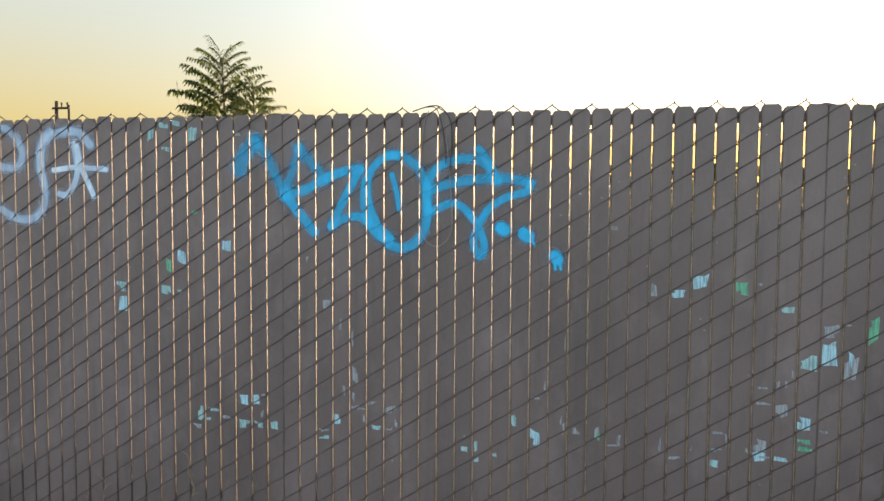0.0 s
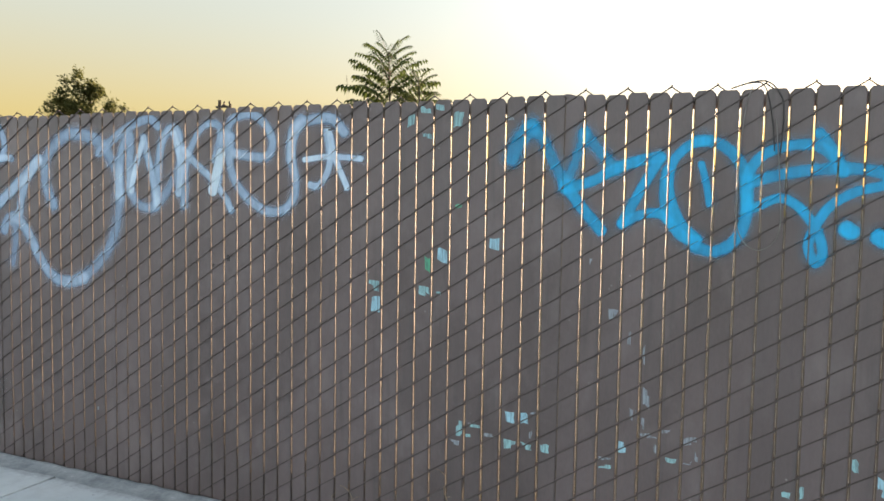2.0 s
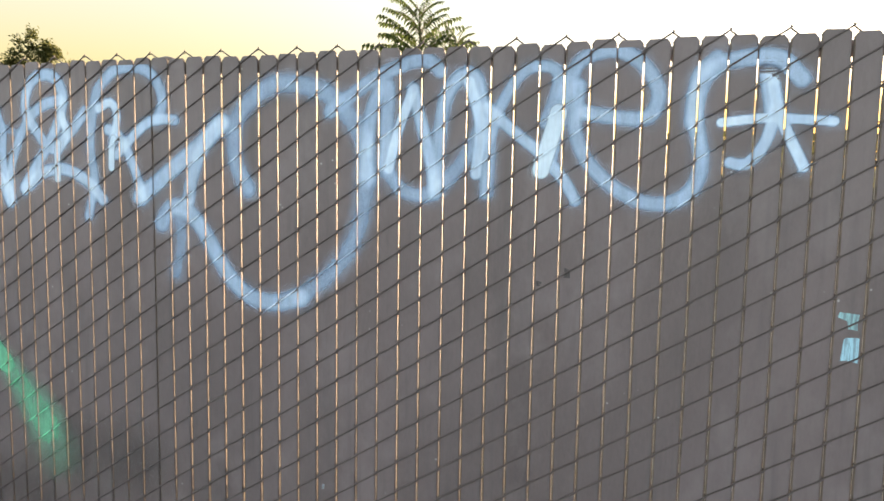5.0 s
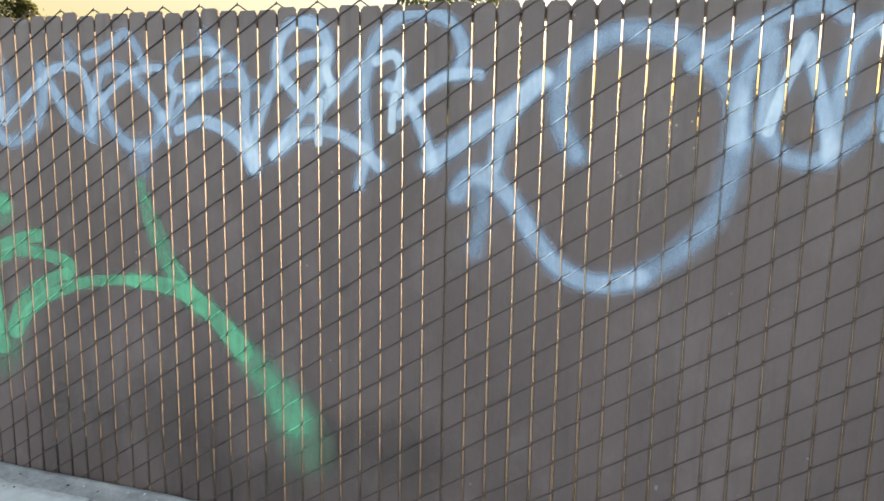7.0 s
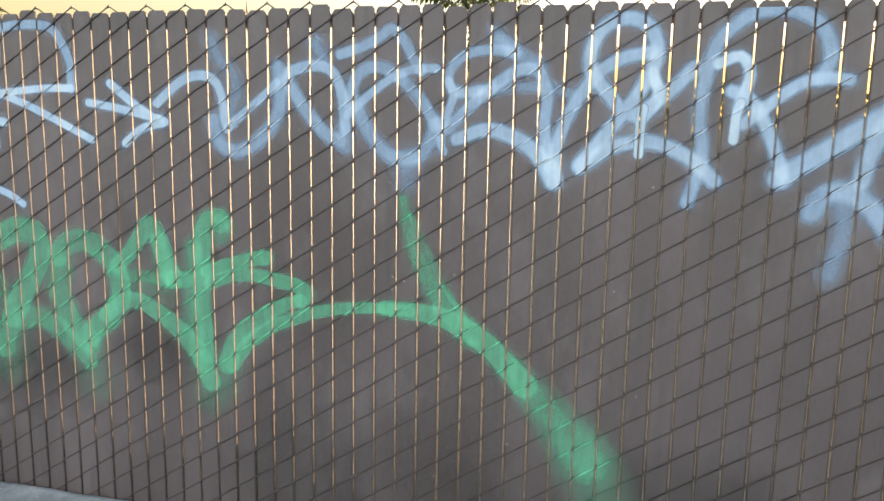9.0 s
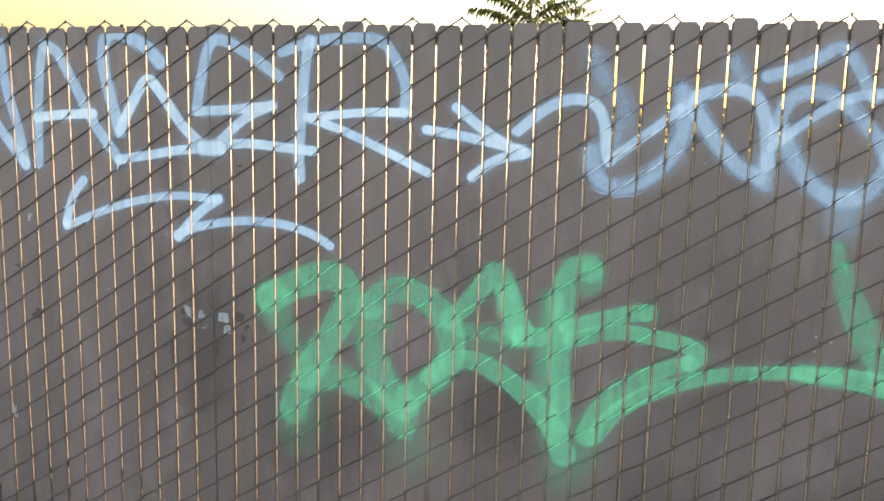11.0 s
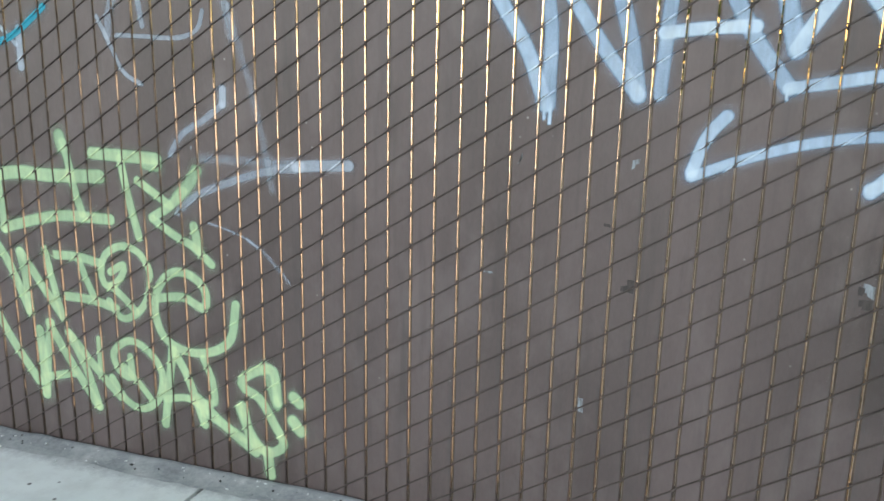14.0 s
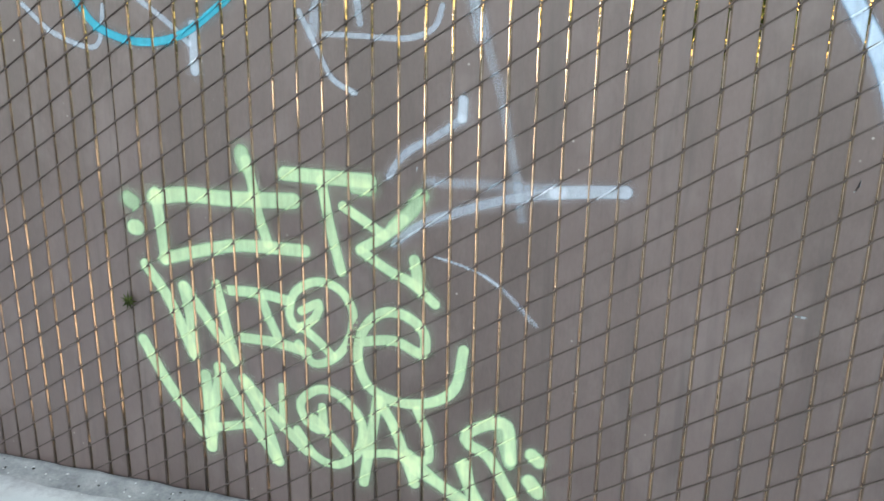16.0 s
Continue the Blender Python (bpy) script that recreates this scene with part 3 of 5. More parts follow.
PALE_TAG.append((0.029, 0.4, 0.75, ((-5.301, 1.544), (-5.285, 1.5), (-5.303, 1.443), (-5.322, 1.371), (-5.312, 1.332))))
PALE_TAG.append((0.0398, 0.4, 0.72, ((-5.3, 1.402), (-5.233, 1.468), (-5.169, 1.523), (-5.095, 1.573), (-5.03, 1.572), (-5.002, 1.504), (-5.007, 1.414), (-4.995, 1.333), (-4.971, 1.258))))
PALE_TAG.append((0.0496, 0.75, 0.45, ((-5.151, 1.663), (-5.084, 1.619), (-5.024, 1.586))))
PALE_TAG.append((0.0417, 0.65, 0.42, ((-5.265, 1.504), (-5.137, 1.522), (-5.004, 1.526), (-4.934, 1.508))))
PALE_TAG.append(((0.0431, 0.0587), 0.42, 0.82, ((-5.273, 1.37), (-5.182, 1.401), (-5.098, 1.38), (-5.026, 1.332), (-4.976, 1.254))))
PALE_TAG.append((0.0542, 0.3, 0.6, ((-4.979, 1.283), (-4.971, 1.254))))
PALE_TAG.append((0.0432, 0.50, .8, ((-4.974, 1.258), (-4.965, 1.375), (-4.920, 1.481), (-4.858, 1.566), (-4.787, 1.609), (-4.709, 1.625))))
PALE_TAG.append((0.0468, 0.50, .85, ((-4.899, 1.306), (-4.801, 1.430), (-4.729, 1.535), (-4.697, 1.631), (-4.733, 1.704), (-4.807, 1.716), (-4.865, 1.671), (-4.882, 1.587), (-4.835, 1.518), (-4.762, 1.451), (-4.675, 1.502), (-4.596, 1.581))))
PALE_TAG.append((0.0374, 0.38, 1, ((-4.707, 1.568), (-4.688, 1.502), (-4.733, 1.434))))
PALE_TAG.append((0.0476, 0.50, .85, ((-4.899, 1.296), (-4.799, 1.361), (-4.693, 1.373), (-4.586, 1.326), (-4.524, 1.268))))
PALE_TAG.append((0.0448, 0.62, .7, ((-4.591, 1.206), (-4.561, 1.335), (-4.575, 1.469), (-4.547, 1.629), (-4.500, 1.692), (-4.437, 1.729), (-4.341, 1.729), (-4.277, 1.687), (-4.249, 1.612), (-4.272, 1.553))))
PALE_TAG.append((0.0352, 0.44, 1, ((-4.474, 1.469), (-4.449, 1.563), (-4.477, 1.612), (-4.532, 1.592))))
PALE_TAG.append((0.0416, 0.50, .85, ((-4.493, 1.518), (-4.442, 1.494), (-4.403, 1.434), (-4.367, 1.352), (-4.340, 1.274))))
PALE_TAG.append((0.0384, 0.50, .85, ((-4.456, 1.428), (-4.408, 1.470), (-4.331, 1.531), (-4.269, 1.553), (-4.199, 1.549))))

BRIGHT_TAG = []
BRIGHT_TAG.append((0.0504, .15, 1, ((-2.871, 1.560), (-2.891, 1.486), (-2.917, 1.398))))
BRIGHT_TAG.append((0.0288, .2, .9, ((-4.734, 1.338), (-4.733, 1.425), (-4.727, 1.468))))
BRIGHT_TAG.append((0.0272, .2, .9, ((-4.480, 1.383), (-4.477, 1.453), (-4.468, 1.486))))
BRIGHT_TAG.append((0.0512, .4, .9, ((-7.308, 1.400), (-7.277, 1.398), (-7.246, 1.402))))

WAGER_TAG = []
WAGER_TAG.append((0.0418, .25, .85, ((-8.409, 1.695), (-8.346, 1.577), (-8.263, 1.439), (-8.209, 1.298))))
WAGER_TAG.append((0.0396, .3, .75, ((-8.229, 1.691), (-8.213, 1.578), (-8.200, 1.477), (-8.200, 1.298))))
WAGER_TAG.append((0.0396, .25, .85, ((-8.225, 1.686), (-8.139, 1.562), (-8.058, 1.443), (-7.968, 1.331))))
WAGER_TAG.append((0.0432, .3, .75, ((-8.045, 1.725), (-8.029, 1.595), (-7.994, 1.464), (-7.966, 1.328))))
WAGER_TAG.append((0.0374, .3, .75, ((-7.877, 1.721), (-7.900, 1.579), (-7.914, 1.333))))
WAGER_TAG.append((0.0408, .3, .75, ((-7.872, 1.716), (-7.825, 1.695), (-7.765, 1.593), (-7.696, 1.469), (-7.610, 1.354))))
WAGER_TAG.append((0.0340, .2, 1, ((-7.913, 1.485), (-7.816, 1.496), (-7.699, 1.501))))
WAGER_TAG.append((0.0320, .2, .95, ((-7.610, 1.354), (-7.510, 1.370), (-7.396, 1.389), (-7.277, 1.401), (-7.161, 1.416), (-7.040, 1.407), (-6.933, 1.398))))
WAGER_TAG.append((0.0476, .35, .75, ((-7.451, 1.662), (-7.500, 1.711), (-7.598, 1.755), (-7.644, 1.734), (-7.655, 1.659), (-7.629, 1.541), (-7.602, 1.445))))
WAGER_TAG.append((0.0374, .2, .95, ((-7.602, 1.448), (-7.554, 1.534), (-7.498, 1.609), (-7.449, 1.566), (-7.382, 1.474), (-7.317, 1.416), (-7.277, 1.398))))
WAGER_TAG.append((0.0384, .3, .75, ((-7.046, 1.621), (-7.141, 1.685), (-7.234, 1.730), (-7.279, 1.709), (-7.307, 1.613), (-7.326, 1.518))))
WAGER_TAG.append((0.0320, .2, 1, ((-7.326, 1.513), (-7.211, 1.519), (-7.068, 1.533))))
WAGER_TAG.append((0.0330, .25, .95, ((-7.072, 1.533), (-7.164, 1.490), (-7.269, 1.401))))
WAGER_TAG.append((0.0390, .3, .8, ((-6.945, 1.727), (-6.962, 1.628), (-6.971, 1.510), (-6.980, 1.405), (-6.978, 1.315))))
WAGER_TAG.append((0.0364, .35, .7, ((-7.035, 1.693), (-6.952, 1.718), (-6.840, 1.734), (-6.728, 1.725), (-6.682, 1.682), (-6.645, 1.600), (-6.646, 1.517))))
WAGER_TAG.append((0.0280, .2, 1, ((-6.646, 1.517), (-6.771, 1.516), (-6.948, 1.499))))
WAGER_TAG.append((0.0294, .2, .95, ((-6.952, 1.499), (-6.838, 1.461), (-6.708, 1.405), (-6.573, 1.343))))
WAGER_TAG.append((0.0340, .25, .9, ((-7.746, 1.283), (-7.789, 1.228), (-7.819, 1.138))))
WAGER_TAG.append((0.0288, .25, .85, ((-7.819, 1.126), (-7.693, 1.178), (-7.557, 1.220), (-7.408, 1.244), (-7.256, 1.239))))
WAGER_TAG.append((0.0352, .25, .9, ((-7.256, 1.239), (-7.329, 1.188), (-7.402, 1.110))))
WAGER_TAG.append((0.0300, .25, .85, ((-7.405, 1.119), (-7.309, 1.152), (-7.167, 1.173), (-7.028, 1.166), (-6.937, 1.140), (-6.879, 1.107))))
WAGER_TAG.append((0.0095, .2, 1, ((-8.211, 1.298), (-8.210, 1.262))))
WAGER_TAG.append((0.0095, .2, 1, ((-8.194, 1.299), (-8.195, 1.249))))
WAGER_TAG.append((0.0070, .2, 1, ((-6.985, 1.322), (-6.982, 1.296))))
WAGER_TAG.append((0.0085, .2, 1, ((-7.615, 1.350), (-7.613, 1.329))))
WAGER_TAG.append((0.0064, .2, 1, ((-7.266, 1.391), (-7.263, 1.370))))

GREEN_TAG = []
GREEN_TAG.append((0.1028, 0.24, 0.61, ((-7.08, 0.932), (-7.031, 0.958), (-6.949, 0.998), (-6.879, 1.013), (-6.828, 0.991), (-6.821, 0.921), (-6.862, 0.844), (-6.914, 0.764), (-6.961, 0.687))))
GREEN_TAG.append((0.1068, 0.41, 0.6, ((-7.088, 0.929), (-7.071, 0.942))))
GREEN_TAG.append(((0.1033, 0.0675), 0.61, 0.45, ((-7.069, 0.885), (-7.025, 0.824), (-6.982, 0.751))))
GREEN_TAG.append(((0.1096, 0.0783), 0.36, 0.49, ((-7.007, 0.566), (-6.976, 0.643), (-6.902, 0.685), (-6.821, 0.686), (-6.742, 0.642), (-6.683, 0.591), (-6.632, 0.539))))
GREEN_TAG.append(((0.1838, 0.1226), 0.92, 0.16, ((-6.98, 0.569), (-6.993, 0.469))))
GREEN_TAG.append((0.1038, 0.36, 0.57, ((-6.724, 0.876), (-6.748, 0.815), (-6.725, 0.742), (-6.686, 0.67), (-6.632, 0.615))))
GREEN_TAG.append((0.0919, 0.26, 0.61, ((-6.746, 0.926), (-6.694, 0.974), (-6.627, 0.985), (-6.551, 0.949), (-6.499, 0.884), (-6.487, 0.803), (-6.521, 0.73), (-6.585, 0.676), (-6.628, 0.638))))
GREEN_TAG.append((0.1591, 0.92, 0.17, ((-6.638, 0.603), (-6.609, 0.463))))
GREEN_TAG.append(((0.0602, 0.0815), 0.26, 0.63, ((-6.499, 0.902), (-6.44, 0.956), (-6.395, 1.017), (-6.357, 1.055), (-6.324, 1.008), (-6.298, 0.939), (-6.279, 0.88))))
GREEN_TAG.append(((0.0713, 0.0891), 0.26, 0.49, ((-6.328, 0.997), (-6.305, 0.914), (-6.272, 0.874))))
GREEN_TAG.append((0.0637, 0.26, 0.69, ((-6.275, 0.87), (-6.225, 0.87))))
GREEN_TAG.append((0.0543, 0.46, 0.45, ((-6.473, 0.877), (-6.384, 0.872), (-6.308, 0.86))))
GREEN_TAG.append((0.0833, 0.85, 0.21, ((-6.457, 0.816), (-6.365, 0.831), (-6.293, 0.837))))
GREEN_TAG.append(((0.0615, 0.0832), 0.26, 0.61, ((-6.555, 0.72), (-6.472, 0.775), (-6.409, 0.78), (-6.342, 0.75), (-6.269, 0.702), (-6.213, 0.649), (-6.169, 0.592), (-6.138, 0.516))))
GREEN_TAG.append((0.0508, 0.46, 0.45, ((-6.088, 1.084), (-6.057, 1.059), (-6.087, 1.023))))
GREEN_TAG.append(((0.0872, 0.0663), 0.28, 0.66, ((-6.085, 1.084), (-6.129, 1.075), (-6.155, 1.018), (-6.16, 0.917), (-6.164, 0.812), (-6.154, 0.705), (-6.148, 0.612))))
GREEN_TAG.append((0.0712, 0.51, 0.45, ((-6.193, 0.985), (-6.194, 0.88), (-6.205, 0.772), (-6.192, 0.666), (-6.169, 0.577))))
GREEN_TAG.append((0.1201, 0.92, 0.22, ((-6.162, 0.596), (-6.144, 0.451))))
GREEN_TAG.append(((0.0473, 0.0574), 0.22, 0.71, ((-6.144, 0.905), (-6.05, 0.936), (-5.966, 0.959), (-5.916, 0.966))))
GREEN_TAG.append(((0.047, 0.057), 0.22, 0.69, ((-6.134, 0.863), (-6.048, 0.894), (-5.964, 0.903), (-5.88, 0.892), (-5.81, 0.879), (-5.77, 0.856), (-5.794, 0.829))))
GREEN_TAG.append(((0.0486, 0.0798), 0.26, 0.66, ((-5.794, 0.829), (-5.851, 0.81), (-5.925, 0.769), (-5.991, 0.719), (-6.04, 0.659), (-6.069, 0.584))))
GREEN_TAG.append((0.1004, 0.9, 0.21, ((-6.059, 0.58), (-6.074, 0.505))))
GREEN_TAG.append(((0.0563, 0.0397), 0.24, 0.67, ((-6.052, 0.581), (-5.989, 0.664), (-5.906, 0.725), (-5.824, 0.763), (-5.728, 0.797), (-5.632, 0.814), (-5.523, 0.824), (-5.415, 0.822))))
GREEN_TAG.append(((0.0339, 0.0925), 0.41, 0.49, ((-5.439, 1.181), (-5.419, 1.071), (-5.364, 0.943), (-5.289, 0.836), (-5.214, 0.758))))
GREEN_TAG.append((0.0214, 0.46, 0.39, ((-5.414, 1.132), (-5.365, 1.032), (-5.299, 0.908), (-5.223, 0.801))))
GREEN_TAG.append(((0.0576, 0.0886), 0.24, 0.69, ((-5.496, 0.826), (-5.36, 0.818), (-5.254, 0.79), (-5.151, 0.725), (-5.039, 0.613))))
GREEN_TAG.append(((0.0856, 0.1668), 0.62, 0.52, ((-5.072, 0.655), (-4.984, 0.558), (-4.885, 0.451), (-4.838, 0.388))))
GREEN_TAG.append((0.1877, 0.9, 0.26, ((-4.853, 0.4), (-4.789, 0.286))))

# soft dark grey patches on the fence's lower half, around the green tag
DARK_PATCHES = []
DARK_PATCHES.append((0.2767, 0.95, 0.27, ((-4.637, 0.279), (-4.398, 0.306))))
DARK_PATCHES.append((0.4507, 0.95, 0.19, ((-5.826, 0.233), (-5.54, 0.229), (-5.248, 0.25))))
DARK_PATCHES.append((0.2239, 0.95, 0.16, ((-5.119, 0.143), (-4.87, 0.141))))
DARK_PATCHES.append((0.2972, 0.95, 0.22, ((-6.93, 0.495), (-6.787, 0.501))))
DARK_PATCHES.append((0.2194, 0.95, 0.22, ((-6.4, 0.627), (-6.289, 0.62))))
DARK_PATCHES.append((0.2303, 0.95, 0.18, ((-7.276, 0.875), (-7.297, 0.637))))

LIME_TAG = []
LIME_TAG.append((0.0572, 0.5, 0.64, ((-10.269, 0.99), (-10.254, 0.981))))
LIME_TAG.append((0.0528, 0.25, 0.87, ((-10.258, 0.901), (-10.246, 0.901))))
LIME_TAG.append((0.0502, 0.3, 0.83, ((-10.18, 0.999), (-10.065, 1.016), (-9.933, 1.012), (-9.714, 1.019))))
LIME_TAG.append((0.0396, 0.3, 0.83, ((-10.173, 1.014), (-10.162, 0.913), (-10.154, 0.807))))
LIME_TAG.append((0.0418, 0.3, 0.83, ((-10.158, 0.81), (-10.001, 0.852), (-9.885, 0.873), (-9.684, 0.874))))
LIME_TAG.append((0.0515, 0.5, 0.69, ((-9.873, 1.151), (-9.867, 1.119))))
LIME_TAG.append((0.0356, 0.35, 0.78, ((-9.861, 1.128), (-9.843, 1.063), (-9.831, 0.989), (-9.801, 0.887))))
LIME_TAG.append((0.0449, 0.3, 0.83, ((-9.738, 1.097), (-9.624, 1.094), (-9.481, 1.09))))
LIME_TAG.append((0.0458, 0.5, 0.64, ((-9.523, 1.072), (-9.481, 1.068))))
LIME_TAG.append((0.0337, 0.3, 0.83, ((-9.625, 1.084), (-9.602, 0.956), (-9.569, 0.822))))
LIME_TAG.append((0.0318, 0.3, 0.83, ((-9.561, 1.015), (-9.491, 0.973), (-9.437, 0.94))))
LIME_TAG.append((0.0458, 0.5, 0.69, ((-9.329, 1.059), (-9.358, 1.015), (-9.407, 0.968))))
LIME_TAG.append((0.0337, 0.3, 0.83, ((-9.382, 0.989), (-9.44, 0.936), (-9.509, 0.895))))
LIME_TAG.append((0.0317, 0.3, 0.83, ((-9.509, 0.89), (-9.424, 0.839), (-9.357, 0.809), (-9.287, 0.753))))
LIME_TAG.append((0.0352, 0.3, 0.83, ((-9.349, 0.876), (-9.332, 0.795))))
LIME_TAG.append((0.0393, 0.25, 0.83, ((-10.229, 0.785), (-10.154, 0.679), (-10.077, 0.503))))
LIME_TAG.append((0.0396, 0.25, 0.83, ((-10.099, 0.725), (-10.081, 0.631), (-10.077, 0.503))))
LIME_TAG.append((0.0374, 0.25, 0.83, ((-10.093, 0.725), (-10.014, 0.616), (-9.927, 0.499))))
LIME_TAG.append((0.0334, 0.25, 0.83, ((-9.982, 0.744), (-9.958, 0.626), (-9.927, 0.499))))
LIME_TAG.append((0.0355, 0.3, 0.83, ((-9.946, 0.728), (-9.837, 0.73), (-9.741, 0.715))))
LIME_TAG.append((0.0314, 0.3, 0.83, ((-9.834, 0.721), (-9.804, 0.644), (-9.769, 0.572))))
LIME_TAG.append((0.0355, 0.3, 0.83, ((-9.913, 0.58), (-9.788, 0.577), (-9.686, 0.558))))
LIME_TAG.append((0.0297, 0.3, 0.83, ((-9.7, 0.688), (-9.644, 0.718), (-9.654, 0.675), (-9.711, 0.633), (-9.739, 0.669), (-9.721, 0.742), (-9.651, 0.784), (-9.58, 0.77), (-9.536, 0.706), (-9.548, 0.617), (-9.6, 0.549), (-9.666, 0.526), (-9.713, 0.582))))
LIME_TAG.append((0.0314, 0.3, 0.83, ((-9.701, 0.638), (-9.648, 0.599), (-9.603, 0.556))))
LIME_TAG.append((0.0337, 0.25, 0.83, ((-9.512, 0.614), (-9.408, 0.629), (-9.325, 0.599), (-9.319, 0.662), (-9.37, 0.707), (-9.442, 0.711), (-9.503, 0.652), (-9.522, 0.567), (-9.493, 0.48), (-9.408, 0.438), (-9.304, 0.448), (-9.226, 0.504), (-9.202, 0.625))))
LIME_TAG.append((0.0416, 0.25, 0.83, ((-10.261, 0.53), (-10.18, 0.388), (-10.067, 0.235))))
LIME_TAG.append((0.0416, 0.25, 0.83, ((-10.041, 0.436), (-10.036, 0.31), (-10.037, 0.185))))
LIME_TAG.append((0.0393, 0.25, 0.83, ((-9.985, 0.469), (-10.014, 0.333), (-10.037, 0.185))))
LIME_TAG.append((0.0396, 0.25, 0.83, ((-9.993, 0.468), (-9.913, 0.338), (-9.802, 0.178))))
LIME_TAG.append((0.033, 0.3, 0.83, ((-10.024, 0.256), (-9.9, 0.287))))
LIME_TAG.append((0.0374, 0.25, 0.83, ((-9.907, 0.441), (-9.839, 0.31), (-9.795, 0.173))))
LIME_TAG.append((0.0374, 0.25, 0.83, ((-9.896, 0.431), (-9.781, 0.306), (-9.697, 0.226))))
LIME_TAG.append((0.0251, 0.3, 0.83, ((-9.775, 0.435), (-9.776, 0.32))))
LIME_TAG.append((0.0314, 0.3, 0.83, ((-9.641, 0.385), (-9.643, 0.309), (-9.693, 0.327), (-9.712, 0.393), (-9.643, 0.444), (-9.57, 0.422), (-9.512, 0.348), (-9.527, 0.251), (-9.593, 0.197), (-9.668, 0.215), (-9.727, 0.295))))
LIME_TAG.append((0.0293, 0.3, 0.83, ((-9.672, 0.346), (-9.61, 0.289), (-9.569, 0.244))))
LIME_TAG.append((0.0356, 0.3, 0.83, ((-9.461, 0.434), (-9.484, 0.3), (-9.509, 0.151))))
LIME_TAG.append((0.0356, 0.3, 0.83, ((-9.457, 0.434), (-9.404, 0.341), (-9.345, 0.176))))
LIME_TAG.append((0.0297, 0.3, 0.83, ((-9.499, 0.248), (-9.408, 0.264), (-9.328, 0.223))))
LIME_TAG.append((0.0299, 0.3, 0.83, ((-9.338, 0.419), (-9.306, 0.344), (-9.302, 0.265), (-9.346, 0.257))))
LIME_TAG.append((0.0337, 0.3, 0.83, ((-9.345, 0.22), (-9.248, 0.18), (-9.186, 0.148))))
LIME_TAG.append((0.0376, 0.3, 0.83, ((-9.055, 0.303), (-9.068, 0.409), (-9.12, 0.409), (-9.186, 0.368), (-9.179, 0.335), (-9.123, 0.307), (-9.071, 0.224), (-9.038, 0.152), (-9.107, 0.115), (-9.168, 0.186), (-9.189, 0.27))))
LIME_TAG.append((0.0374, 0.3, 0.83, ((-9.201, 0.259), (-9.154, 0.145), (-9.096, 0.117))))
LIME_TAG.append((0.0393, 0.3, 0.83, ((-9.365, 0.27), (-9.267, 0.188), (-9.147, 0.107))))
LIME_TAG.append((0.0376, 0.5, 0.55, ((-9.101, 0.426), (-9.06, 0.293))))
LIME_TAG.append((0.0418, 0.3, 0.83, ((-9.1, 0.12), (-9.09, 0.034))))
LIME_TAG.append((0.0436, 0.3, 0.83, ((-8.995, 0.332), (-8.973, 0.313))))
LIME_TAG.append((0.0475, 0.3, 0.83, ((-8.999, 0.246), (-8.973, 0.215))))

WHITE_TAG = []
WHITE_TAG.append((0.0270, .25, 0.72, ((-9.218, 1.318), (-9.220, 1.272))))
WHITE_TAG.append((0.0240, .5, 0.44, ((-9.220, 1.272), (-9.281, 1.228), (-9.375, 1.173), (-9.423, 1.109))))
WHITE_TAG.append((0.0288, .5, 0.48, ((-9.407, 0.919), (-9.341, 0.973), (-9.246, 1.015), (-9.093, 1.065), (-8.947, 1.091))))
WHITE_TAG.append((0.0360, .25, 0.64, ((-8.968, 1.091), (-8.876, 1.099), (-8.792, 1.103))))
WHITE_TAG.append((0.0288, .7, 0.28, ((-9.310, 1.100), (-9.170, 1.100), (-8.969, 1.100))))
WHITE_TAG.append((0.0080, .4, 0.48, ((-9.292, 0.892), (-9.179, 0.862), (-9.107, 0.824))))
WHITE_TAG.append((0.0144, .5, 0.32, ((-9.147, 0.849), (-9.083, 0.804), (-9.002, 0.722))))
WHITE_TAG.append((0.0240, .5, 0.24, ((-9.183, 1.565), (-9.150, 1.430), (-9.118, 1.333), (-9.091, 1.205), (-9.073, 1.132), (-9.053, 1.013))))
WHITE_TAG.append((0.0170, .3, 0.56, ((-9.677, 1.538), (-9.631, 1.448), (-9.584, 1.364), (-9.519, 1.328))))
WHITE_TAG.append((0.0165, .3, 0.56, ((-9.613, 1.480), (-9.501, 1.476), (-9.375, 1.471), (-9.300, 1.497), (-9.278, 1.552))))
WHITE_TAG.append((0.0352, .4, 0.40, ((-9.640, 1.481), (-9.621, 1.570), (-9.574, 1.676), (-9.537, 1.779))))
WHITE_TAG.append((0.0220, .3, 0.48, ((-9.523, 1.675), (-9.514, 1.587), (-9.502, 1.508))))
WHITE_TAG.append((0.0336, .5, 0.32, ((-9.248, 1.771), (-9.223, 1.670), (-9.194, 1.552), (-9.178, 1.475))))
WHITE_TAG.append((0.0171, .3, 0.56, ((-10.578, 1.556), (-10.487, 1.481), (-10.373, 1.439), (-10.320, 1.452), (-10.296, 1.553))))
WHITE_TAG.append((0.0180, .3, 0.60, ((-10.175, 1.571), (-10.080, 1.504), (-10.020, 1.450))))
WHITE_TAG.append((0.0324, .3, 0.64, ((-10.004, 1.500), (-10.006, 1.377))))

TEAL_TAG = []
TEAL_TAG.append((0.0247, .25, .85, ((-10.394, 1.581), (-10.326, 1.498), (-10.215, 1.457), (-10.102, 1.458), (-10.008, 1.492), (-9.892, 1.570))))
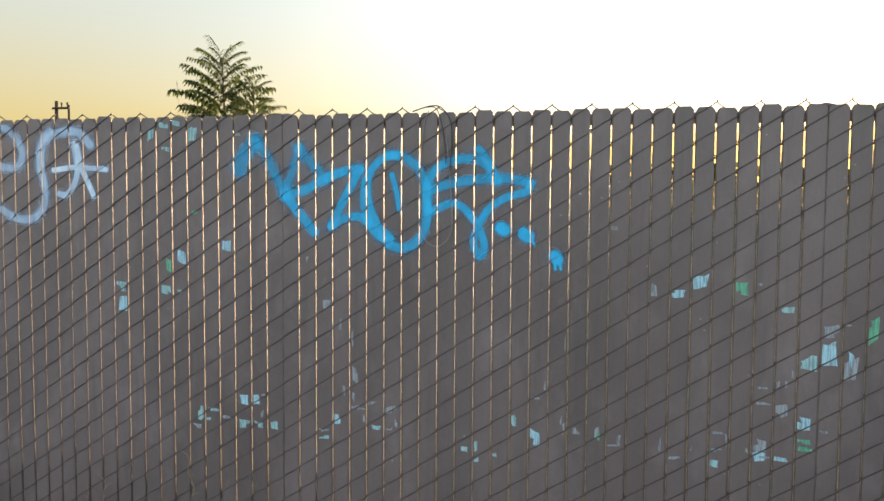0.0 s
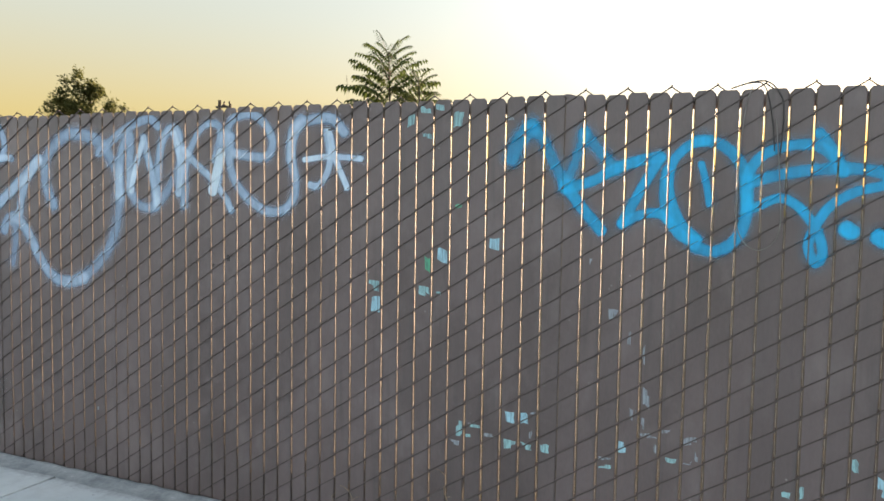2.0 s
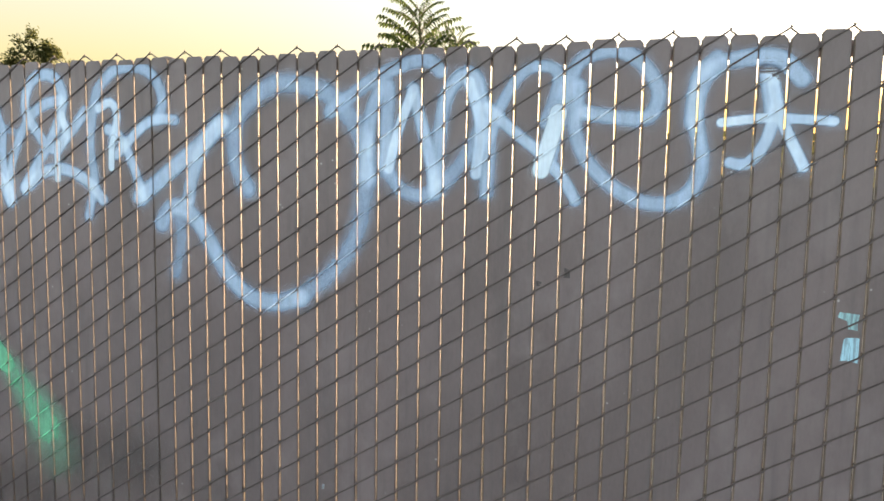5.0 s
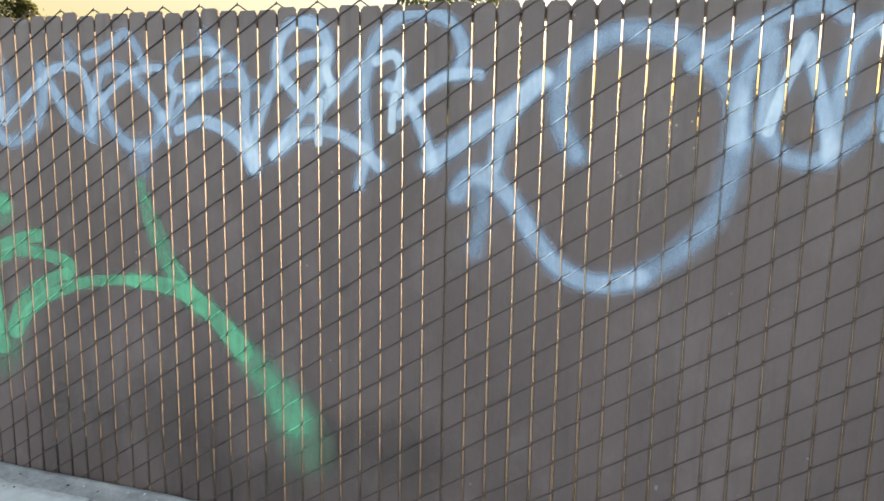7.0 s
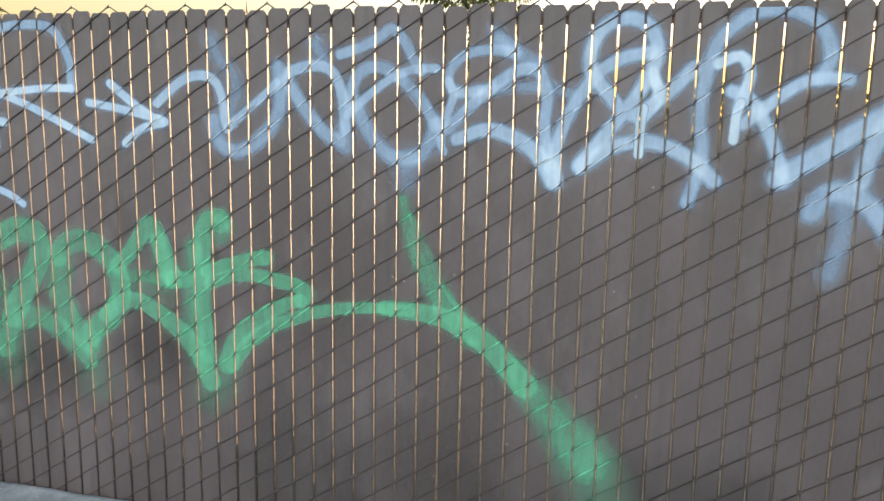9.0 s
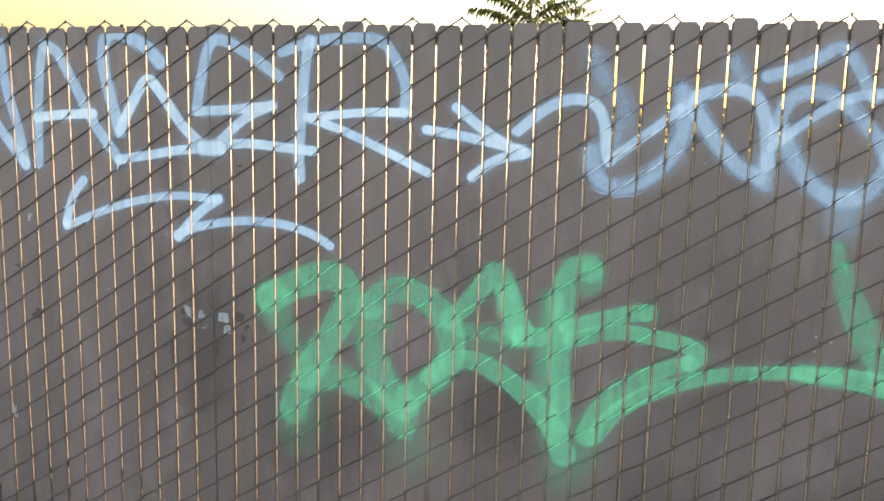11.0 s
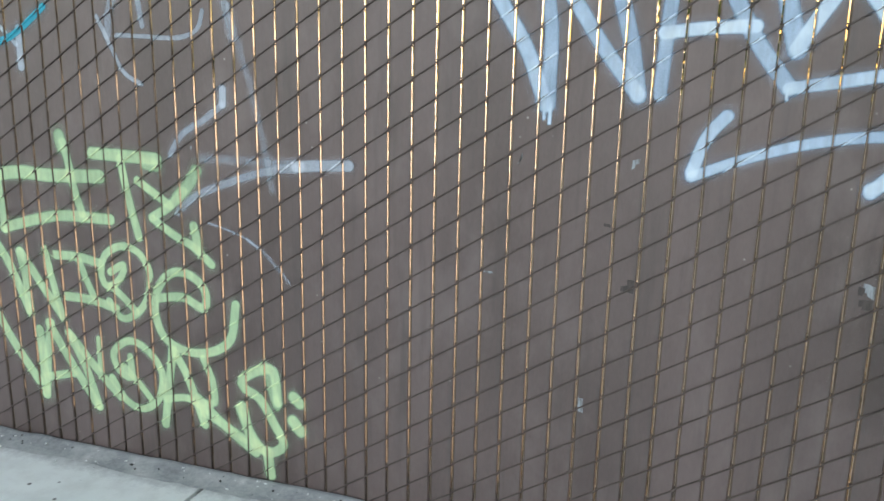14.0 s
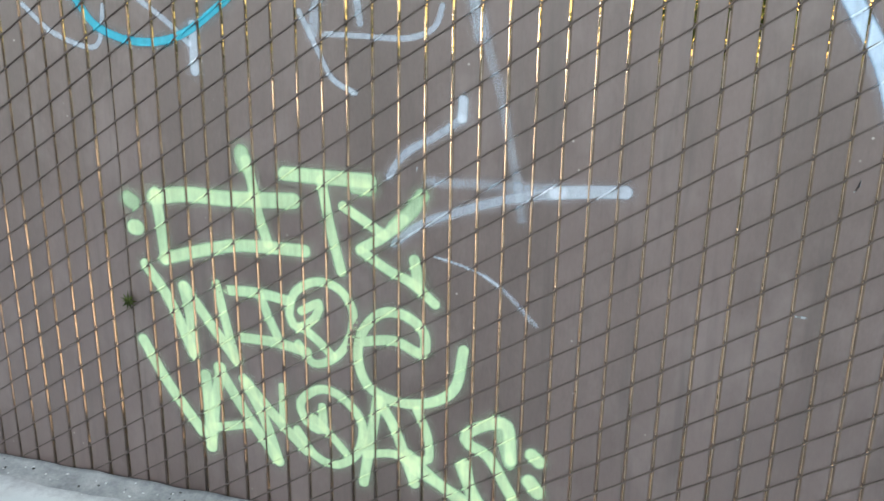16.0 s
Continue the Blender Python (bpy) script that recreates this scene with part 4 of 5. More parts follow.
# ---- flakes: place, size and kind ----
CHIPS = []
CHIPS.append((-2.098, 0.954, 0.050, 0.065, 0))
CHIPS.append((-2.108, 1.030, 0.048, 0.048, 2))
CHIPS.append((-1.869, 1.122, 0.032, 0.067, 1))
CHIPS.append((-1.812, 1.164, 0.049, 0.058, 0))
CHIPS.append((-1.601, 1.211, 0.042, 0.051, 0))
CHIPS.append((-1.887, 1.020, 0.049, 0.038, 2))
CHIPS.append((-1.825, 1.015, 0.022, 0.014, 2))
CHIPS.append((-1.748, 1.350, 0.027, 0.017, 1))
CHIPS.append((-1.952, 1.675, 0.032, 0.048, 2))
CHIPS.append((-1.880, 1.615, 0.047, 0.021, 2))
CHIPS.append((-1.889, 1.716, 0.047, 0.029, 2))
CHIPS.append((-1.830, 1.722, 0.043, 0.024, 2))
CHIPS.append((-1.754, 1.676, 0.042, 0.064, 2))
CHIPS.append((-1.156, 0.984, 0.036, 0.040, 3))
CHIPS.append((-1.035, 0.703, 0.024, 0.060, 3))
CHIPS.append((-1.060, 0.644, 0.019, 0.028, 3))
CHIPS.append((-1.728, 0.502, 0.032, 0.065, 2))
CHIPS.append((-1.682, 0.544, 0.027, 0.048, 3))
CHIPS.append((-1.664, 0.517, 0.049, 0.013, 2))
CHIPS.append((-1.604, 0.489, 0.044, 0.013, 3))
CHIPS.append((-1.527, 0.569, 0.039, 0.043, 0))
CHIPS.append((-1.471, 0.573, 0.034, 0.043, 0))
CHIPS.append((-1.523, 0.467, 0.049, 0.036, 2))
CHIPS.append((-1.461, 0.469, 0.039, 0.022, 2))
CHIPS.append((-1.392, 0.472, 0.034, 0.034, 2))
CHIPS.append((-1.748, 0.442, 0.038, 0.020, 3))
CHIPS.append((-1.113, 0.518, 0.034, 0.046, 0))
CHIPS.append((-1.172, 0.467, 0.046, 0.011, 3))
CHIPS.append((-1.170, 0.439, 0.045, 0.016, 2))
CHIPS.append((-1.012, 0.569, 0.036, 0.011, 3))
CHIPS.append((-1.043, 0.611, 0.012, 0.043, 3))
CHIPS.append((-1.000, 0.529, 0.010, 0.032, 3))
CHIPS.append((-0.886, 0.571, 0.044, 0.028, 3))
CHIPS.append((-0.945, 0.494, 0.038, 0.018, 2))
CHIPS.append((-0.893, 0.496, 0.032, 0.016, 3))
CHIPS.append((-0.864, 0.520, 0.012, 0.032, 3))
CHIPS.append((-0.393, 0.564, 0.024, 0.044, 2))
CHIPS.append((-0.312, 0.503, 0.042, 0.066, 0))
CHIPS.append((-0.202, 0.544, 0.010, 0.048, 3))
CHIPS.append((-0.158, 0.543, 0.029, 0.026, 3))
CHIPS.append((-0.081, 0.540, 0.017, 0.050, 3))
CHIPS.append((0.001, 0.517, 0.016, 0.044, 3))
CHIPS.append((-0.544, 0.451, 0.018, 0.044, 2))
CHIPS.append((-0.537, 0.400, 0.018, 0.018, 2))
CHIPS.append((-0.586, 0.438, 0.026, 0.021, 2))
CHIPS.append((-0.468, 0.426, 0.022, 0.018, 2))
CHIPS.append((0.275, 1.116, 0.057, 0.048, 0))
CHIPS.append((0.198, 1.071, 0.049, 0.029, 0))
CHIPS.append((0.412, 1.096, 0.049, 0.056, 1))
CHIPS.append((0.567, 1.027, 0.043, 0.023, 2))
CHIPS.append((0.640, 0.846, 0.058, 0.056, 2))
CHIPS.append((0.706, 0.875, 0.054, 0.080, 0))
CHIPS.append((0.707, 0.956, 0.050, 0.048, 3))
CHIPS.append((0.771, 0.826, 0.054, 0.080, 3))
CHIPS.append((0.839, 0.966, 0.037, 0.092, 1))
CHIPS.append((0.556, 0.669, 0.043, 0.052, 3))
CHIPS.append((0.625, 0.627, 0.058, 0.052, 0))
CHIPS.append((0.631, 0.564, 0.050, 0.020, 1))
CHIPS.append((0.637, 0.540, 0.047, 0.020, 1))
CHIPS.append((0.487, 0.540, 0.053, 0.052, 3))
CHIPS.append((0.481, 0.498, 0.054, 0.038, 0))
CHIPS.append((0.559, 0.495, 0.049, 0.016, 0))
CHIPS.append((0.334, 0.461, 0.034, 0.028, 2))
CHIPS.append((0.199, 0.470, 0.044, 0.012, 3))
CHIPS.append((0.146, 0.512, 0.008, 0.055, 3))
CHIPS.append((0.350, 0.574, 0.046, 0.010, 3))
CHIPS.append((0.342, 0.511, 0.038, 0.011, 3))
CHIPS.append((0.498, 0.691, 0.054, 0.010, 3))
CHIPS.append((0.684, 0.604, 0.036, 0.012, 3))
CHIPS.append((0.570, 0.762, 0.011, 0.028, 3))
CHIPS.append((0.110, 1.082, 0.028, 0.048, 3))
CHIPS.append((-0.040, 1.306, 0.028, 0.017, 3))
CHIPS.append((-7.960, 1.152, 0.022, 0.027, 3))
CHIPS.append((-7.358, 0.865, 0.034, 0.037, 3))
CHIPS.append((-7.323, 0.861, 0.029, 0.034, 3))
CHIPS.append((-7.248, 0.854, 0.042, 0.038, 3))
CHIPS.append((-7.956, 0.819, 0.042, 0.044, 4))
CHIPS.append((-7.206, 0.858, 0.035, 0.037, 4))
CHIPS.append((-7.176, 0.788, 0.016, 0.027, 4))
CHIPS.append((-7.378, 0.830, 0.037, 0.031, 4))
CHIPS.append((-7.391, 0.863, 0.017, 0.027, 4))
CHIPS.append((-7.162, 0.828, 0.019, 0.017, 4))
CHIPS.append((-1.547, 1.673, 0.029, 0.017, 3))
CHIPS.append((-3.621, 0.339, 0.011, 0.018, 3))
CHIPS.append((-8.007, 0.982, 0.023, 0.010, 4))
CHIPS.append((0.100, 1.096, 0.012, 0.028, 3))
CHIPS.append((0.473, 1.114, 0.015, 0.010, 3))
CHIPS.append((0.491, 0.747, 0.042, 0.008, 3))
CHIPS.append((0.533, 0.756, 0.014, 0.032, 3))
CHIPS.append((0.761, 0.982, 0.029, 0.008, 3))
CHIPS.append((0.596, 0.800, 0.011, 0.028, 3))
CHIPS.append((0.249, 0.510, 0.014, 0.021, 3))
CHIPS.append((0.379, 0.551, 0.008, 0.042, 3))
CHIPS.append((0.456, 0.517, 0.011, 0.017, 3))
CHIPS.append((0.522, 0.498, 0.047, 0.010, 3))
CHIPS.append((0.774, 0.859, 0.018, 0.057, 0))
CHIPS.append((0.710, 0.911, 0.032, 0.020, 2))
CHIPS.append((-0.964, 0.593, 0.029, 0.012, 3))
CHIPS.append((-1.036, 0.572, 0.034, 0.011, 3))
CHIPS.append((-1.084, 0.636, 0.014, 0.048, 3))
CHIPS.append((-1.100, 0.906, 0.012, 0.046, 3))
CHIPS.append((-1.059, 0.851, 0.010, 0.069, 3))
CHIPS.append((-0.272, 0.705, 0.010, 0.038, 3))
CHIPS.append((-0.310, 0.657, 0.031, 0.008, 3))
CHIPS.append((-0.213, 0.580, 0.008, 0.031, 3))
CHIPS.append((-0.077, 0.526, 0.016, 0.029, 1))
CHIPS.append((-0.025, 0.498, 0.036, 0.008, 3))
CHIPS.append((-0.197, 0.870, 0.006, 0.063, 3))
CHIPS.append((-1.445, 0.513, 0.012, 0.029, 3))
CHIPS.append((-1.432, 0.597, 0.026, 0.010, 3))
CHIPS.append((-1.635, 0.492, 0.032, 0.010, 3))
CHIPS.append((-1.707, 0.477, 0.027, 0.014, 2))
CHIPS.append((-0.229, 1.356, 0.017, 0.017, 3))
CHIPS.append((-1.241, 1.165, 0.010, 0.023, 3))
CHIPS.append((-7.315, 0.824, 0.016, 0.024, 3))
CHIPS.append((-7.234, 0.814, 0.027, 0.032, 3))
CHIPS.append((-7.280, 0.751, 0.010, 0.068, 4))
CHIPS.append((-7.181, 1.346, 0.015, 0.008, 4))
CHIPS.append((-8.073, 0.455, 0.020, 0.048, 3))
CHIPS.append((-8.363, 0.820, 0.039, 0.006, 3))
CHIPS.append((-3.622, 0.336, 0.010, 0.014, 3))
CHIPS.append((-2.831, 1.107, 0.018, 0.032, 4))
CHIPS.append((-2.912, 1.070, 0.018, 0.016, 4))
CHIPS.append((-8.272, 1.152, 0.014, 0.031, 3))
CHIPS.append((-9.343, 1.132, 0.005, 0.013, 3))


def prepared(strokes):
    """Each stroke as outer and inner reach, strength, its drawn curve and its bounds."""
    out = []
    for width, soft, strength, pts in strokes:
        c = curve_through(pts, 0.016)
        ends = width if isinstance(width, tuple) else (width, width)
        r = np.linspace(ends[0], ends[1], len(c) - 1) / 2
        reach, core = r * (1 + soft * 0.6), np.maximum(r * (1 - soft), 0.0004)
        mist = reach + 0.022
        if max(ends) > 0.02:
            m = mist.max()
            out.append((mist, r * 0.8, 0.13 * strength, c, c[:, 0].min() - m, c[:, 0].max() + m, c[:, 1].min() - m, c[:, 1].max() + m))
        m = reach.max()
        out.append((reach, core, strength, c, c[:, 0].min() - m, c[:, 0].max() + m, c[:, 1].min() - m, c[:, 1].max() + m))
    return out


def coverage(strokes, x, z):
    """How thick the paint lies at the places (x, z)."""
    bare = np.ones(x.shape)
    for reach, core, strength, c, xa, xb, za, zb in strokes:
        near = (x > xa) & (x < xb) & (z > za) & (z < zb)
        if not near.any():
            continue
        px, pz = x[near][:, None], z[near][:, None]
        far = reach.max() + 0.02
        close = (c[:-1, 0] > px.min() - far) & (c[:-1, 0] < px.max() + far)
        a, d, outer, inner = c[:-1][close], (c[1:] - c[:-1])[close], reach[close], core[close]
        if not len(a):
            continue
        s = np.clip(((px - a[:, 0]) * d[:, 0] + (pz - a[:, 1]) * d[:, 1]) / np.maximum((d * d).sum(1), 1e-9), 0, 1)
        f = np.clip(((outer - np.hypot(px - a[:, 0] - s * d[:, 0], pz - a[:, 1] - s * d[:, 1])) / (outer - inner)).max(1), 0, 1)
        bare[near] *= 1 - strength * f * f * (3 - 2 * f)
    return 1 - bare


def graffiti(name, strokes, mat, label, lift):
    """A film of paint on the slats' faces and on the wires before them."""
    verts, faces, cover = [], [], []

    def add(px, py, pz, c):
        rows, cols = c.shape
        keep = np.maximum.reduce([c[:-1, :-1], c[1:, :-1], c[:-1, 1:], c[1:, 1:]]) > 0.025
        idx = np.arange(rows * cols).reshape(rows, cols)
        used = np.zeros(rows * cols, bool)
        quads = np.stack([idx[:-1, :-1][keep], idx[:-1, 1:][keep], idx[1:, 1:][keep], idx[1:, :-1][keep]], 1)
        if not len(quads):
            return
        used[quads.ravel()] = True
        remap = np.cumsum(used) - 1 + sum(len(v) for v in verts)
        verts.append(np.stack([px.ravel()[used], py.ravel()[used], pz.ravel()[used]], 1))
        cover.append(c.ravel()[used])
        faces.append(remap[quads])

    allp = np.vstack([np.array(s[3]) for s in strokes])
    wide = max(np.max(s[0]) for s in strokes)
    xa, xb = allp[:, 0].min() - wide, allp[:, 0].max() + wide
    za, zb = max(0.0, allp[:, 1].min() - wide), allp[:, 1].max() + wide
    ready = prepared(strokes)
    for j in range(max(J0, int((xa - X0) / PITCH) - 3), min(J1, int((xb - X0) / PITCH) + 4)):
        xc = (column(j) + column(j + 1)) / 2
        here = [q for q in ready if q[4] < xc + 0.04 and q[5] > xc - 0.04]
        if not here:
            continue
        half, r = slat_width[j] / 2, EDGE_W
        across = np.concatenate([half - r + r * np.array((0.5, 0.8, 0.94)), np.linspace(-half + r, half - r, 18), -half + r - r * np.array((0.94, 0.8, 0.5))])
        across.sort()
        over = np.maximum(np.abs(across) - (half - r), 0.0) / r
        depth = EDGE_D * (1 - np.sqrt(1 - over ** 2))
        zs = np.arange(za, min(zb, top_z(xc) - 0.018), 0.0038)
        if len(zs) < 2:
            continue
        gx, gz = np.meshgrid(slat_at[j] + across * (1 + 0.0006 / half), zs)
        gx += np.sign(across) * SPREAD * np.clip((top_z(xc) - 0.28 - zs) / 0.22, 0, 1)[:, None]
        c = coverage(here, gx, gz) * (1 - 0.35 * over)
        if c.max() < 0.03:
            continue
        add(gx, np.broadcast_to(FENCE_Y - 0.0003 - lift + depth, gx.shape), gz, c)
        # the wire's face turned to the can
        z_right = top_z(xc) + (0.016 if j % 2 == 0 else 0.016 - MESH_H / 2)
        share = np.linspace(0.06, 0.94, 11)
        low = z_right - np.arange(1, 21)[:, None] * MESH_H - MESH_H / 2
        all_z = low + share * MESH_H / 2
        wx = xc - PITCH / 2 + share * PITCH
        all_c = np.minimum(1.0, 1.5 * coverage(here, np.repeat(wx[None, :], 20, 0), all_z))
        for wz, cw in zip(all_z, all_c):
            if cw.max() < 0.05:
                continue
            ang = np.radians([-85, -35, 15, 65, 88])[:, None]
            rr = WIRE_R + 0.0003 + lift
            nx, nz = -MESH_H / 2, PITCH
            ln = math.hypot(nx, nz)
            qx = wx[None, :] + rr * np.sin(ang) * nx / ln
            qz = wz[None, :] + rr * np.sin(ang) * nz / ln
            qy = FENCE_Y - WIRE_R - 0.0004 - rr * np.cos(ang) + 0 * qx
            add(qx, qy, qz, np.repeat(cw[None, :], 5, 0))
    me = bpy.data.meshes.new(name)
    v, f = np.vstack(verts), np.vstack(faces)
    me.from_pydata(v.tolist(), [], f.tolist())
    me.attributes.new("cover", "FLOAT", "POINT").data.foreach_set("value", np.concatenate(cover).astype(np.float32))
    part_of(name, me, mat, fence, label)


def touching(strokes):
    """Sorts the strokes into letters and words: those that run into each other."""
    curves = [(curve_through(s[3], 0.02), float(np.mean(s[0]))) for s in strokes]
    sets = []
    for i, (c, w) in enumerate(curves):
        joined = [g for g in sets if any(np.hypot(*(c[:, None] - curves[k][0][None]).transpose(2, 0, 1)).min() < 0.45 * (w + curves[k][1]) for k in g)]
        sets = [g for g in sets if g not in joined] + [sorted(sum(joined, [i]))]
    return [[strokes[k] for k in g] for g in sets]


for strokes, mat, label, lift in ((PALE_TAG, P_PALE, "pale blue sprayed lettering", 0.0), (WAGER_TAG, P_PALE, "pale blue sprayed block lettering", 0.0002), (BLUE_TAG, P_BLUE, "bright blue sprayed tag", 0.0),
                                  (DARK_PATCHES, P_DARK, "faint soft-edged dark grey patches", 0.0), (GREEN_TAG, P_GREEN, "green sprayed tag with long tail", 0.0002), (LIME_TAG, P_LIME, "lime green sprayed lettering", 0.0004), (TEAL_TAG, P_TEAL, "teal sprayed arc", 0.0004),
                                  (WHITE_TAG, P_WHITE, "thin white sprayed lines", 0.0002), (BRIGHT_TAG, P_BRIGHT, "thick white paint blob with drips", 0.0004)):
    for letters in touching(strokes):
        graffiti("graffiti", letters, mat, label, lift)

# ---- flakes of old paint left on the slats ----
rng = random.Random(11)
flake_label = ["light blue paint flake", "green paint flake", "dull teal paint flake", "pale grey scuff", "dark scuff"]
for order, (x, z, w, h, kind) in enumerate(CHIPS):
    bm = bmesh.new()
    j = max(k for k in range(J0, J1) if column(k) <= x)
    lo, hi = column(j) + 0.0075, column(j + 1) - 0.0075
    x = min(max(x, lo + 0.3 * w), hi - 0.3 * w)
    lean = rng.uniform(-0.5, 0.5)
    # four torn sides, each with a jag or two
    corners = [(-1, -1), (1, -1), (1, 1), (-1, 1)]
    cut = rng.randrange(4)
    ring = []
    for k in range(4):
        (ax, az), (bx, bz) = corners[k], corners[(k + 1) % 4]
        pull = rng.choice((0.35, 0.1, 0.7)) if k == cut else rng.uniform(0.78, 1.05)
        ring.append((ax * pull, az * pull * rng.uniform(0.8, 1.1)))
        for s in sorted(rng.uniform(0.2, 0.8) for _ in range(rng.choice((1, 1, 2)))):
            out = rng.uniform(0.72, 1.04)
            ring.append(((ax + (bx - ax) * s) * out, (az + (bz - az) * s) * out))
    ring = [(min(max(x + u * w / 2, lo), hi), z + v * h / 2 + lean * u * h / 2 * 0.6) for u, v in ring]
    n = len(ring)
    if kind == 3 and min(w, h) > 0.012 and rng.random() < 0.3:
        # a torn rim: only a crescent is left
        cx, cz = x + rng.uniform(-0.2, 0.2) * w, z + rng.uniform(-0.3, 0.3) * h
        ring = ring[: n // 2 + 1] + [(cx + 0.7 * (px - cx), cz + 0.7 * (pz - cz)) for px, pz in ring[: n // 2 + 1][::-1]]
    proud = 0.0010 + 0.00012 * (order % 12)
    front = [bm.verts.new((px, FENCE_Y - proud, pz)) for px, pz in ring]
    back = [bm.verts.new((px, FENCE_Y + 0.0003, pz)) for px, pz in ring]
    bm.faces.new(front)
    for k in range(len(ring)):
        q = (k + 1) % len(ring)
        bm.faces.new((front[k], front[q], back[q], back[k]))
    bmesh.ops.recalc_face_normals(bm, faces=bm.faces)
    part("paint_flake", bm, FLAKES[kind], fence, flake_label[kind])

# ---- loose cables caught on the fence's top ----


def cable(pts, r, mat, label):
    bm = bmesh.new()
    tube(bm, curve_through(pts, 0.012), r, 6)
    return tagged(part("loose_cable", bm, mat), label, "cable")


T = top_z(-0.7)
cable([(-0.80, 2.834, T + 0.004), (-0.77, 2.826, T + 0.012), (-0.725, 2.822, T + 0.022), (-0.685, 2.82, T + 0.016), (-0.65, 2.818, T - 0.03), (-0.641, 2.822, T - 0.10), (-0.648, 2.823, T - 0.22)], 0.0024, M_CABLE, "thin black cable hooked over the fence top")
cable([(-0.80, 2.835, T + 0.004), (-0.74, 2.826, T + 0.018), (-0.70, 2.824, T + 0.006), (-0.675, 2.822, T - 0.09), (-0.664, 2.822, T - 0.2)], 0.002, M_CABLE, "thin black cable hooked over the fence top")
cable([(-0.735, 2.83, T + 0.006), (-0.752, 2.822, T - 0.05), (-0.765, 2.82, T - 0.2), (-0.77, 2.82, T - 0.41), (-0.745, 2.818, T - 0.49), (-0.70, 2.818, T - 0.517), (-0.656, 2.818, T - 0.49), (-0.638, 2.819, T - 0.43), (-0.646, 2.82, T - 0.28), (-0.662, 2.82, T - 0.1)], 0.0017, M_GREYCABLE, "thin grey cable hanging in a loop on the fence")

# ---- young compound-leaved tree behind the fence ----


def leaflet(bm, root, way, up, length, width):
    side = way.cross(up).normalized()
    tip = root + way * length - up * length * 0.25
    a, b = root + way * length * 0.35 + side * width, root + way * length * 0.35 - side * width
    m = root + way * length * 0.4 + up * width * 0.4
    v = [bm.verts.new(p) for p in (root, a, tip, b, m)]
    for k in range(4):
        bm.faces.new((v[k], v[(k + 1) % 4], v[4]))


def frond(bm, stems, root, heading, rise, length, rng):
    """One long leaf: an arched stalk with paired leaflets."""
    flat = Vector((math.cos(heading), math.sin(heading), 0))
    n = 13
    pts = []
    for k in range(n + 1):
        s = k / n
        pts.append(root + flat * length * s + Vector((0, 0, length * (rise * s - 0.55 * s * s))))
    tube(stems, pts, [0.006 * (1 - 0.8 * k / n) for k in range(n + 1)], 4)
    for k in range(2, n + 1):
        d = (pts[k] - pts[k - 1]).normalized()
        up = Vector((0, 0, 1))
        side = d.cross(up).normalized()
        size = length * 0.24 * (1 - 0.45 * abs(k / n - 0.45)) * rng.uniform(0.85, 1.1)
        for sgn in (-1, 1):
            way = (side * sgn + d * 0.45 - up * rng.uniform(0.45, 1.0)).normalized()
            leaflet(bm, pts[k], way, up, size, size * 0.19)


def young_tree(x, y, height, crown, fronds, spread, seed, label):
    rng = random.Random(seed)
    tree = tagged(new("young_tree"), label, "tree")
    tree.location = (x, y, -0.03)
    bm = bmesh.new()
    pts = [Vector((0.05 * math.sin(3 * s), 0.04 * math.sin(2 * s + 1), height * s)) for s in np.linspace(0, 1, 14)]
    tube(bm, pts, [0.055 * (1 - 0.8 * s) for s in np.linspace(0, 1, 14)], 10)
    leaves, stems = bmesh.new(), bmesh.new()
    for i in range(fronds):
        s = i / (fronds - 1)
        z = height - crown * s ** 0.9
        f = min(z / height * 13, 12.99)
        root = pts[int(f)].lerp(pts[int(f) + 1], f - int(f))
        length = spread * (0.45 + 0.55 * min(1, s * 2.0)) * rng.uniform(0.85, 1.12)
        frond(leaves, stems, root, i * 2.4 + rng.uniform(-0.3, 0.3), 1.35 - 0.95 * s + rng.uniform(-0.1, 0.1), length, rng)
    part("trunk", bm, M_BARK, tree)
    part("leaf_stalks", stems, M_BARK, tree)
    part("crown", leaves, M_LEAF, tree)
    return tree


young_tree(-7.5, 13.1, 4.19, 2.4, 84, 1.0, 3, "young green tree with long feathery compound leaves")
young_tree(-6.76, 12.9, 3.66, 1.5, 46, 0.62, 8, "smaller green sapling with feathery leaves")
young_tree(-8.26, 13.3, 3.17, 1.3, 30, 0.7, 9, "smaller green sapling with feathery leaves")


